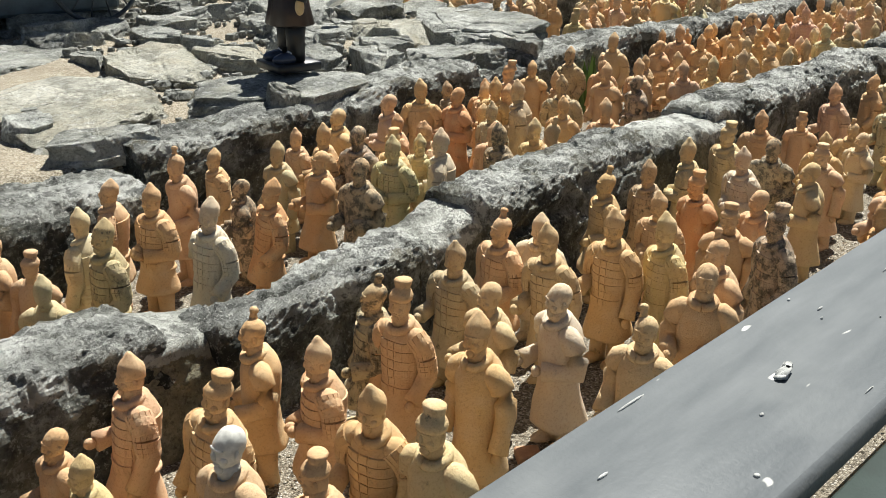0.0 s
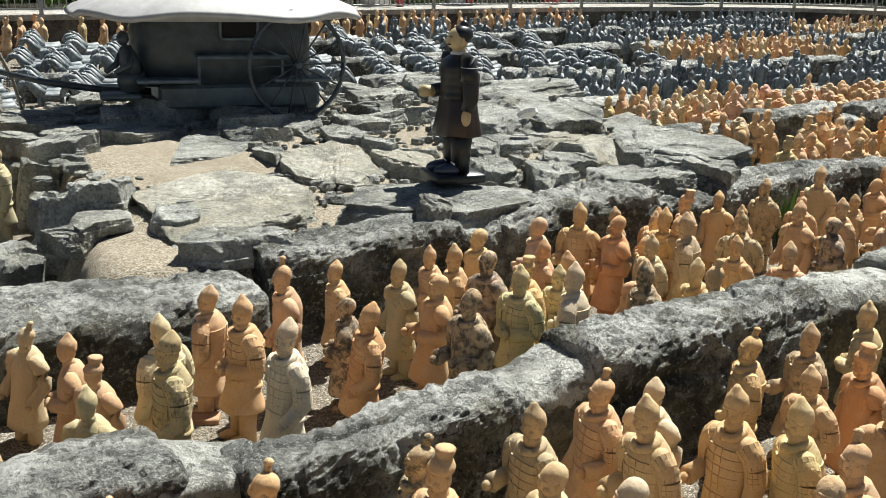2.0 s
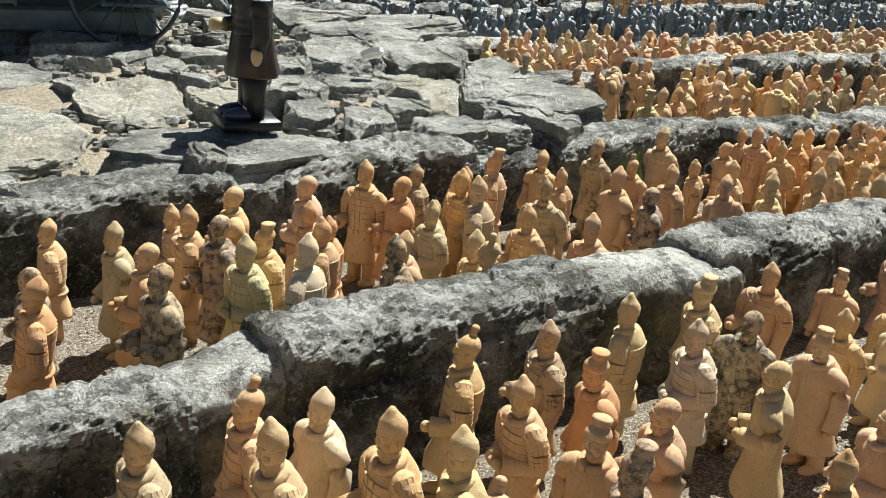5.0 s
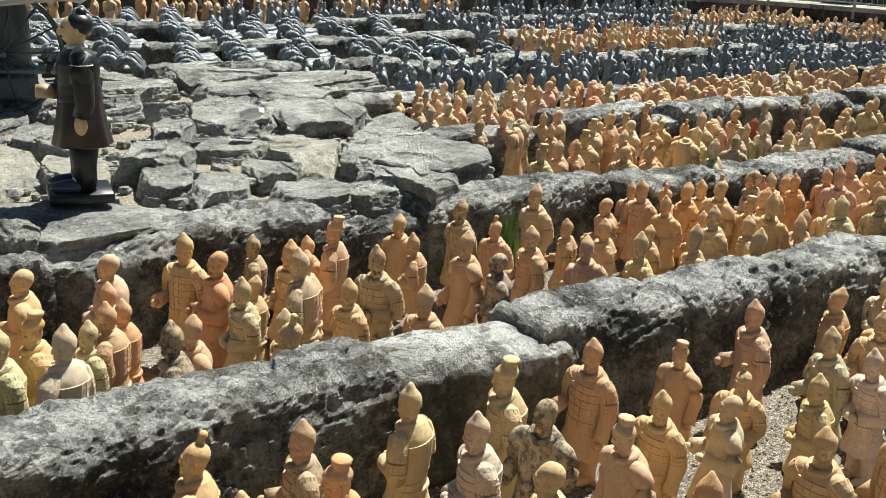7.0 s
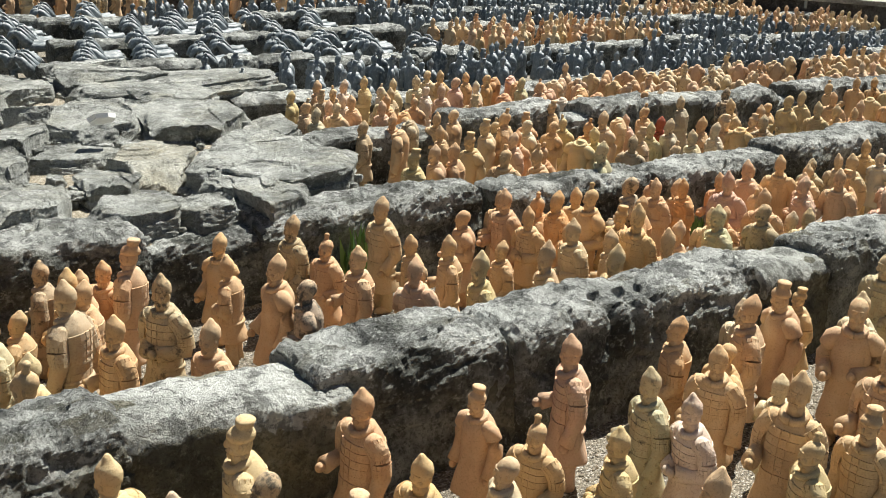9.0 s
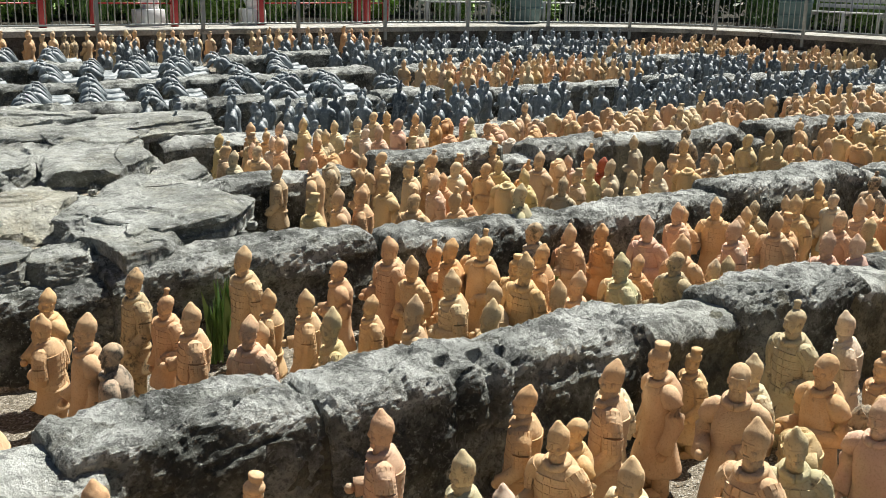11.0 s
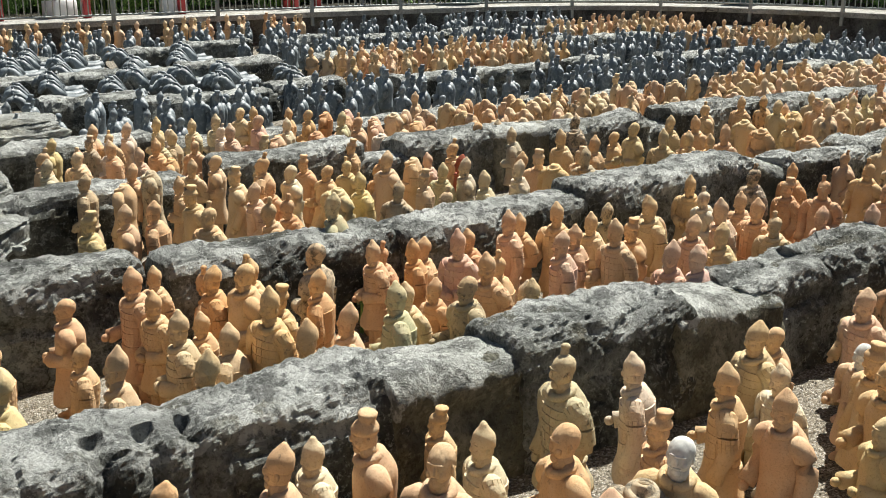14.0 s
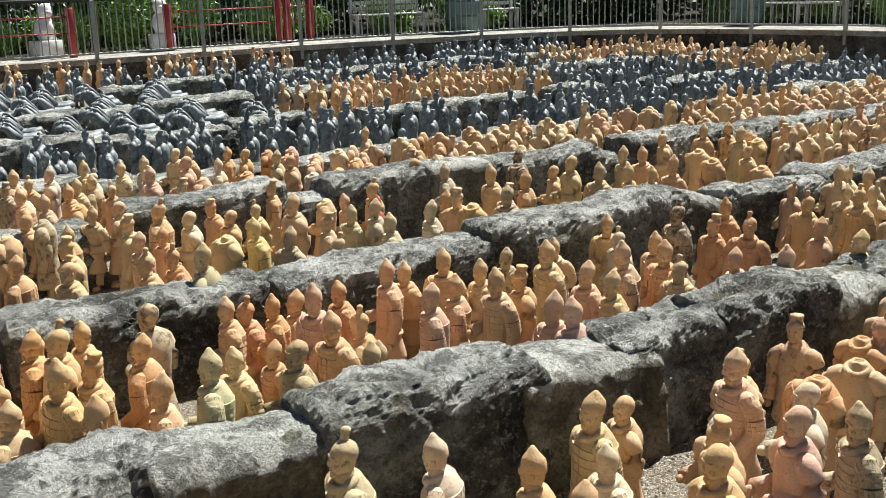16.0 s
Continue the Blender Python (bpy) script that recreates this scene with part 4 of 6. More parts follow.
FILE_1_D = [(10.29, 1.55, 0.63, "kc"), (10.32, 2.05, 0.63, "kc"), (10.51, 2.18, 0.57, ""), (10.53, 1.76, 0.59, ""), (10.65, 1.54, 0.65, "yc"), (10.65, 2.02, 0.64, "oc"), (10.67, 0.99, 0, ""), (10.74, 1.26, 0.58, "kn"), (10.81, 1.92, 0.59, "yc"), (10.85, 1.65, 0.6, ""), (11.07, 1.18, 0.63, "yc"), (11.1, 1.45, 0.62, "kc"), (11.12, 2.1, 0.56, ""), (11.18, 1.81, 0.65, "yc"), (11.46, 1.51, 0.66, ""), (11.47, 2.08, 0.56, ""), (11.58, 1.24, 0, ""), (11.65, 1.47, 0.64, ""), (11.86, 2, 0.58, ""), (11.91, 1.78, 0, ""), (11.92, 2.19, 0.61, ""), (11.93, 1.16, 0, ""), (12.01, 0.94, 0, ""), (12.31, 2.01, 0.67, ""), (12.42, 1.82, 0, ""), (12.45, 1.59, 0, ""), (12.52, 0.89, 0, ""), (12.81, 1.37, 0, ""), (12.85, 2.1, 0, ""), (13.19, 1.79, 0, "")]
FILE_1_E = [(13.6, 1.65, 0, "")]
FILE_1 = FILE_1_A + FILE_1_B + FILE_1_C + FILE_1_D + FILE_1_E
FILE_2_A = [(7.9, 3.63, 0, ""), (8.13, 3.7, 0, ""), (8.32, 4.55, 0.57, ""), (8.44, 3.37, 0, ""), (8.69, 3.44, 0, ""), (8.82, 4.61, 0.59, ""), (8.88, 3.44, 0.63, ""), (8.98, 4.33, 0.58, ""), (9.02, 3.08, 0.67, ""), (9.17, 4.75, 0, ""), (9.19, 3.68, 0, ""), (9.27, 4.6, 0.59, ""), (9.34, 4.28, 0.57, ""), (9.51, 3.26, 0, ""), (9.57, 4.74, 0, ""), (9.62, 3.71, 0, ""), (9.66, 2.79, 0.7, ""), (9.66, 4.12, 0, ""), (9.74, 3.47, 0.55, ""), (9.76, 4.69, 0.59, ""), (9.81, 3.87, 0.56, ""), (9.85, 4.12, 0.69, ""), (9.92, 4.37, 0.57, ""), (10.01, 3.42, 0.59, ""), (10.05, 4.07, 0, ""), (10.25, 3.45, 0, ""), (10.26, 3.12, 0.62, ""), (10.26, 4.04, 0.57, ""), (10.34, 4.38, 0.59, ""), (10.44, 2.85, 0, "")]
FILE_2_B = [(10.56, 4.18, 0.58, ""), (10.65, 3.81, 0.66, ""), (10.68, 3.39, 0, ""), (10.75, 4.09, 0.55, ""), (10.9, 3.55, 0.59, ""), (10.91, 4.75, 0, ""), (10.92, 3.91, 0.62, ""), (10.99, 3.13, 0.6, ""), (11.06, 3.46, 0.63, ""), (11.19, 4.03, 0.56, ""), (11.34, 3.21, 0.63, ""), (11.38, 4.03, 0.64, ""), (11.62, 3.16, 0.66, ""), (11.65, 3.35, 0, ""), (11.78, 3.71, 0.55, ""), (11.94, 3.16, 0.64, ""), (12.07, 3.42, 0, ""), (12.22, 4.31, 0.61, ""), (12.24, 4.87, 0, ""), (12.25, 3.77, 0.67, ""), (12.34, 3.54, 0, ""), (12.42, 4.8, 0, ""), (12.83, 3.28, 0.68, ""), (12.85, 3.63, 0.68, ""), (12.91, 3.86, 0.56, ""), (13.04, 4.48, 0, ""), (13.08, 3.24, 0.64, ""), (13.25, 3.19, 0.61, ""), (13.65, 3.66, 0, ""), (13.71, 3.41, 0, "")]
FILE_2_C = [(14, 4.25, 0.55, ""), (14.01, 3.29, 0.57, ""), (14.19, 2.94, 0, ""), (14.25, 3.63, 0.59, ""), (14.52, 4.27, 0.63, ""), (14.54, 3.38, 0, ""), (15.03, 4.35, 0.63, ""), (15.1, 3.99, 0, ""), (15.19, 3.83, 0, ""), (15.41, 3.65, 0, "")]
FILE_2 = FILE_2_A + FILE_2_B + FILE_2_C
TONES = {"o": (0.665, 0.435, 0.24, 0.10), "r": (0.64, 0.36, 0.18, 0.15), "k": (0.69, 0.455, 0.32, 0.08), "y": (0.66, 0.50, 0.28, 0.12), "p": (0.72, 0.62, 0.45, 0.12),
         "g": (0.53, 0.48, 0.31, 0.25), "d": (0.50, 0.40, 0.26, 0.55), "w": (0.67, 0.45, 0.27, 0.10)}
SHAPES = {"c": (0, 0, 2, 5), "r": (1,), "b": (3, 7), "f": (4, 8), "h": (6,), "n": (9, 9, 10)}


def facing(rnd):
    return 172 + rnd.gauss(0, 20)


def clay_tone(ob, rnd, tone=""):
    """Gives a figure its own shade of clay and amount of grime."""
    r, g, b, dirt = TONES[tone or rnd.choice("oooooorrkkyyyyppgd")]
    k = rnd.uniform(0.92, 1.06)
    ob.color = (r * k, g * k * rnd.uniform(0.95, 1.06), b * k * rnd.uniform(0.88, 1.12), dirt * rnd.uniform(0.5, 1.4))
    if tone == "w":
        ob.material_slots[1].link = 'OBJECT'
        ob.material_slots[1].material = BLOOM_HEAD


TALL = {}


def stand_figure(mesh, u, v, height, rnd, label, group, tone=""):
    ob = new(mesh.name.split(".")[0], mesh)
    if mesh.name not in TALL:
        TALL[mesh.name] = max(p.co.z for p in mesh.vertices)
    k = height / TALL[mesh.name]
    ob.matrix_world = pose(u, v, gravel_z(u, v) - 0.004, rnd.gauss(0, 2.0), rnd.gauss(0, 2.0), facing(rnd)) @ Matrix.Diagonal((min(k, 1.06) * rnd.uniform(0.94, 1.04), min(k, 1.06) * rnd.uniform(0.94, 1.06), k, 1))
    clay_tone(ob, rnd, tone)
    return tagged(ob, label, "terracotta figure", group)


BROKEN = ((10.9, -0.06), (11.18, 0.0))
rnd = random.Random(77)
for u, v in ((11.48, 0.13), (8.4, -0.34), (8.88, -0.35), (12.96, 4.4)):
    stand_figure(HEADLESS[rnd.randrange(3)], u, v, 0.5, rnd, "headless terracotta warrior with an open neck on gravel", "terracotta army")
for u, v in ((2.66, 5.45), (2.5, 5.75), (2.56, 6.05), (2.4, 6.4), (2.6, 6.75), (2.6, 7.3), (2.72, 7.45), (2.2, 7.4)):
    stand_figure(WARRIORS[rnd.choice((0, 1, 3, 6))], u, v, 0.70, rnd, "standing orange-tan terracotta warrior beside the rock terrace", "terracotta army")
CHOICE = [0, 0, 0, 1, 1, 2, 2, 2, 3, 3, 4, 5, 6, 7, 8]
TONE_WORDS = {"o": "orange", "r": "red-orange", "k": "salmon pink", "y": "ochre yellow", "p": "pale buff", "g": "greenish tan", "d": "grime-blackened", "w": "orange, pale-headed"}
for number, stand in enumerate((FILE_0, FILE_1, FILE_2)):
    for u, v, z, code in stand:
        if 1.6 < u < 3.45 and 2.22 < v < 3.1 or number == 2 and u < 8.4 and v < 4.8:  # the broad block and the terrace stand here
            continue
        tone = code[0] if code else rnd.choice("oooooorrkkyyyyppgd")
        if code[1:] == "x" or not code and (number == 2 and rnd.random() < 0.07 or any(math.hypot(u - a, v - b) < 0.16 for a, b in BROKEN)):
            stand_figure(HEADLESS[rnd.randrange(3)], u, v, min(z, 0.56) or 0.52, rnd, "headless %s terracotta warrior with an open neck on gravel" % TONE_WORDS[tone], "terracotta army", tone)
            continue
        low = code[1:] == "n" or not code and (0 < z < 0.555 or z == 0 and rnd.random() < 0.06)
        k = rnd.choice(SHAPES["n"] if low else SHAPES[code[1]] if code else CHOICE)
        hat, arm, _, st = KINDS[k]
        h = z if z > 0 else rnd.uniform(0.58, 0.65)
        label = "%s %s terracotta warrior, %s, %s" % ("kneeling" if low else "standing", TONE_WORDS[tone], HAT_WORDS[hat], "scaled armour" if arm else "plain long robe")
        stand_figure(WARRIORS[k], u, v, max(0.44, min(h, 0.6)) if low else h, rnd, label, "terracotta army", tone)


# ---- farther files: orange, headless and blue-grey figures ----
class Crowd:
    """Joins many low figures into one mesh, each with its own tone."""

    def __init__(self):
        self.v, self.f, self.tone, self.count = [], [], [], 0

    def add(self, mesh, m, tone):
        arr = np.empty(len(mesh.vertices) * 3)
        mesh.vertices.foreach_get("co", arr)
        arr = arr.reshape(-1, 3)
        mat = np.array(m)
        self.v.append(arr @ mat[:3, :3].T + mat[:3, 3])
        self.f.extend(tuple(i + self.count for i in p.vertices) for p in mesh.polygons)
        self.tone.append(np.full(len(arr), tone))
        self.count += len(arr)

    def build(self, name, mat, label, category):
        me = bpy.data.meshes.new(name)
        me.from_pydata(np.concatenate(self.v).tolist(), [], self.f)
        me.polygons.foreach_set("use_smooth", [True] * len(me.polygons))
        a = me.attributes.new("tone", 'FLOAT', 'POINT')
        a.data.foreach_set("value", np.concatenate(self.tone))
        me.materials.append(mat)
        return tagged(new(name, me), label, category, kind="stuff")


LOW = [warrior_mesh("low_figure", h, False, ar, 60 + i, [CLAY_FAR], "stand", 0) for i, (h, ar) in enumerate((("cap", ("fwd", "down")), ("bun", ("low", "low")), ("flat", ("down", "down")), ("cap", ("clasp", "clasp"))))]
LOW_HEADLESS = warrior_mesh("low_torso", "cap", False, ("down", "low"), 71, [CLAY_FAR], "stand", 0, True)
GREY = [warrior_mesh("grey_warrior", h, True, ar, 80 + i, [SLATE, SLATE], st, 0) for i, (h, ar, st) in enumerate((("bun", ("fwd", "down"), "stand"), ("flat", ("low", "low"), "stand"), ("cap", ("down", "down"), "stand"), ("hair", ("clasp", "clasp"), "kneel")))]


def files(u0, u1, v0, v1, du, dv, skip, seed):
    """Places of figures in a stretch between two walls."""
    r = random.Random(seed)
    out = []
    v = v0
    while v <= v1:
        u = u0 + r.uniform(0, du)
        while u < u1:
            if r.random() > skip:
                out.append((u + r.gauss(0, 0.07), v + r.gauss(0, 0.05)))
            u += du
        v += dv
    r.shuffle(out)
    return out


def crowd_pose(u, v, k):
    return pose(u, v, gravel_z(u, v) - 0.008, rnd.gauss(0, 2), rnd.gauss(0, 2), facing(rnd)) @ Matrix.Diagonal((k, k, k, 1))


crowd = Crowd()
near_left = 45
for u, v in sorted(files(8.7, 19.5, 5.3, 6.6, 0.34, 0.32, 0.10, 1)):
    gone = rnd.random() < (0.12 if u < 11.5 else 0.75)
    if near_left > 0:
        near_left -= 1
        if gone:
            stand_figure(HEADLESS[rnd.randrange(3)], u, v, 0.5, rnd, "headless terracotta warrior with an open neck on gravel", "terracotta army")
        else:
            k = rnd.choice(CHOICE)
            stand_figure(WARRIORS[k], u, v, rnd.uniform(0.57, 0.65), rnd, "standing orange-tan terracotta warrior with %s, on gravel" % HAT_WORDS[KINDS[k][0]], "terracotta army")
    else:
        crowd.add(LOW_HEADLESS if gone else rnd.choice(LOW), crowd_pose(u, v, rnd.uniform(0.93, 1.03)), rnd.random())
for u0, u1, v0, v1, hl in ((15.2, 23.5, 3.1, 4.5, 0.3), (13.6, 19, 1.1, 2.4, 0.2), (11.2, 15, -0.9, 0.4, 0.3), (19.4, 23.4, 5.3, 6.6, 0.8), (13.9, 17.6, 9.5, 10.8, 0.0),
                           (21.0, 23.6, 9.5, 10.8, 0.1), (19.5, 23.0, 11.6, 12.9, 0.1), (2.0, 16.0, 15.0, 15.55, 0.0), (-3, 1.2, -0.6, 0.4, 0.0), (-2, 2.3, 1.2, 2.3, 0.0)):
    for u, v in files(u0, u1, v0, v1, 0.29, 0.30, 0.12, int(u0 * 10)):
        crowd.add(LOW_HEADLESS if rnd.random() < hl else rnd.choice(LOW), crowd_pose(u, v, rnd.uniform(0.9, 1.03)), rnd.random())
crowd.build("terracotta_figures", CLAY_FAR, "far files of small orange terracotta figures, some headless", "terracotta figures")

grey_crowd = Crowd()
left = 280
for u, v in sorted(files(8.85, 19.5, 7.3, 8.7, 0.31, 0.29, 0.24, 9)):
    if left > 0:
        left -= 1
        ob = new("grey_warrior", rnd.choice(GREY))
        ob.matrix_world = crowd_pose(u, v, rnd.uniform(0.9, 1.02))
        tagged(ob, "blue-grey painted clay warrior in a dense file", "grey figure", "grey army")
    else:
        grey_crowd.add(rnd.choice(GREY), crowd_pose(u, v, rnd.uniform(0.9, 1.02)), rnd.random())
for u0, u1, v0, v1 in ((19.5, 23.4, 7.3, 8.7), (17.7, 21.0, 9.5, 10.8), (13.6, 19.4, 11.6, 12.9), (10.5, 21.5, 13.7, 14.6)):
    for u, v in files(u0, u1, v0, v1, 0.30, 0.30, 0.16, int(u0 * 7 + v0)):
        grey_crowd.add(rnd.choice(GREY), crowd_pose(u, v, rnd.uniform(0.88, 1.02)), rnd.random())
grey_crowd.build("grey_figures", SLATE_FAR, "far files of small blue-grey clay figures", "grey figures")


def horse_mesh():
    """A standing horse with an arched neck, facing +x, about 0.75 m long."""
    s = Shell()
    s.tube([(-0.26, 0, 0.33), (-0.22, 0, 0.36), (-0.08, 0, 0.34), (0.06, 0, 0.35), (0.15, 0, 0.38), (0.19, 0, 0.38)], [0.03, 0.085, 0.085, 0.085, 0.08, 0.04], 10)
    s.tube([(0.11, 0, 0.38), (0.18, 0, 0.49), (0.25, 0, 0.585), (0.33, 0, 0.61)], [0.095, 0.085, 0.065, 0.05], 9)
    s.tube([(0.27, 0, 0.625), (0.37, 0, 0.585), (0.44, 0, 0.47)], [0.05, 0.048, 0.028], 8)
    for side in (-1, 1):
        s.tube([(0.30, side * 0.02, 0.65), (0.295, side * 0.025, 0.70)], [0.014, 0.004], 5)
        for x in (-0.2, 0.13):
            s.tube([(x, side * 0.055, -0.01), (x + 0.01, side * 0.055, 0.18), (x, side * 0.05, 0.34)], [0.022, 0.022, 0.04], 6)
    s.tube([(0.06, 0, 0.46), (0.14, 0, 0.57), (0.22, 0, 0.665), (0.30, 0, 0.685)], [0.012, 0.026, 0.026, 0.012], 6)
    s.tube([(-0.27, 0, 0.38), (-0.34, 0, 0.29), (-0.33, 0, 0.17)], [0.02, 0.024, 0.008], 6)
    return s.mesh("clay_horse", [SLATE], True, 0.004)


HORSE = horse_mesh()
r = random.Random(4)
for u0, u1, v0 in ((2.6, 13.2, 9.4), (2.2, 13.0, 10.2), (2.4, 13.0, 11.55), (2.6, 13.2, 12.3), (2.6, 10.8, 13.6)):
    u = u0 + r.uniform(0, 0.4)
    while u < u1:
        for k in range(4):
            ob = new("clay_horse", HORSE)
            ob.matrix_world = pose(u + r.gauss(0, 0.03) + 0.05 * k, v0 + 0.2 * k, gravel_z(u, v0 + 0.2 * k) - 0.008, 0, 0, 172 + r.gauss(0, 9)) @ Matrix.Diagonal((0.76, r.uniform(0.88, 1.0), r.uniform(0.62, 0.76), 1))
            tagged(ob, "blue-grey clay horse standing in a team of four", "horse figure", "clay horses")
        u += r.choice((0.62, 0.70, 1.0))

# ---- statue of a robed man on a black plinth ----
def build_statue():
    dark, brown, skin, shine = (plain("statue_black", (0.009, 0.011, 0.013), 0.38, 0, 20, 0.3, 0.2), plain("statue_brown", (0.022, 0.013, 0.012), 0.35, 0, 15, 0.3, 0.2),
                                plain("statue_skin", (0.56, 0.44, 0.24), 0.45, 0, 20, 0.1, 0.05), plain("statue_blue", (0.045, 0.06, 0.10), 0.25, 0, 20, 0.2, 0.05))
    s = Shell()
    s.box((-0.14, -0.17, 0.0), (0.19, 0.17, 0.055), 0, 0.008)
    for side in (-1, 1):
        s.tube([(0, side * 0.065, 0.04), (0, side * 0.065, 0.2), (-0.01, side * 0.06, 0.36)], [0.06, 0.064, 0.08], 14, 0)
        s.ball((0.06, side * 0.07, 0.08), (0.125, 0.05, 0.042), 14, 8, 3)
        s.tube([(0.05, side * 0.07 - 0.03, 0.115), (0.06, side * 0.07, 0.128), (0.05, side * 0.07 + 0.03, 0.115)], 0.008, 6, 4)
    rings = []
    for z, rx, ry in ((0.30, 0.15, 0.185), (0.31, 0.155, 0.19), (0.42, 0.13, 0.165), (0.52, 0.115, 0.145), (0.56, 0.11, 0.135)):
        rings.append([(x * (1 + 0.035 * math.sin(9 * math.atan2(y, x))), y * (1 + 0.035 * math.sin(9 * math.atan2(y, x))), q) for x, y, q in ellipse(z, 0, 0, rx, ry, 40)])
    s.loft(rings, 1)
    rings = []
    for i in range(25):
        z = 0.53 + 0.275 * i / 24
        rx, ry = interp([(0.53, 0.115, 0.14), (0.62, 0.108, 0.132), (0.72, 0.112, 0.148), (0.77, 0.095, 0.135), (0.805, 0.05, 0.06)], z)
        g = 0.975 if i % 4 == 0 else 1.0
        rings.append([(x * g * (0.975 if j % 4 == 0 else 1), y * g, q) for j, (x, y, q) in enumerate(ellipse(z, 0, 0, rx, ry, 32, 2.3))])
    s.loft(rings, 0)
    s.tube([(0, 0.14, 0.765), (-0.01, 0.175, 0.66), (-0.01, 0.185, 0.54), (0.01, 0.18, 0.47)], [0.055, 0.054, 0.05, 0.046], 14, 0)
    s.ball((0.015, 0.18, 0.43), (0.034, 0.026, 0.056), 10, 7, 2)
    s.tube([(0, -0.14, 0.765), (-0.01, -0.17, 0.66), (0.02, -0.165, 0.57), (0.13, -0.13, 0.56)], [0.055, 0.054, 0.05, 0.042], 14, 0)
    s.tube([(0.12, -0.13, 0.56), (0.21, -0.12, 0.565)], [0.036, 0.038], 12, 2)
    for z in (0.66, 0.74):
        s.tube([(0.057 * math.cos(a) - 0.004, 0.175 + 0.057 * math.sin(a), z) for a in [2 * math.pi * i / 14 for i in range(15)]], 0.0022, 5, 4)
    for side in (-1, 1):
        s.tube([(0.0, side * 0.10, 0.80), (0, side * 0.165, 0.77), (0, side * 0.19, 0.70), (0, side * 0.19, 0.65)], [0.03, 0.058, 0.062, 0.06], 14, 0, lambda i, j: 0.004 if j % 3 == 0 else 0)
    s.tube([(0.045 * math.cos(a), 0.05 * math.sin(a), 0.812) for a in [2 * math.pi * i / 14 for i in range(15)]], 0.011, 7, 4)
    s.tube([(0, 0, 0.80), (0.005, 0, 0.85)], [0.042, 0.04], 12, 2)
    s.ball((0.012, 0, 0.895), (0.068, 0.058, 0.078), 20, 14, 2)
    s.ball((0.08, 0, 0.89), (0.016, 0.011, 0.02), 8, 6, 2)
    s.ball((0.067, 0, 0.868), (0.016, 0.028, 0.007), 10, 5, 0)
    s.ball((0.058, 0, 0.836), (0.012, 0.01, 0.016), 8, 5, 0)
    for side in (-1, 1):
        s.ball((0.066, side * 0.024, 0.915), (0.010, 0.014, 0.004), 8, 4, 0)
        s.ball((0.0, side * 0.058, 0.89), (0.013, 0.009, 0.022), 8, 6, 2)
    s.ball((-0.016, 0, 0.925), (0.072, 0.064, 0.062), 20, 10, 0)
    s.ball((-0.03, 0, 0.985), (0.03, 0.03, 0.03), 12, 7, 0)
    ob = new("statue", s.mesh("statue", [dark, brown, skin, shine, WHITE_PAINT], True, 0.0015, 12))
    ob.matrix_world = pose(5.12, 3.36, 0.602, 0, 0, 168) @ Matrix.Scale(1.02, 4)
    tagged(ob, "painted statue of a robed man in black on a black plinth", "statue")


build_statue()


# ---- model chariot of dark metal on the terrace ----
def ring_path(r, n=40):
    return [(r * math.cos(2 * math.pi * i / n), 0, r * math.sin(2 * math.pi * i / n)) for i in range(n + 1)]


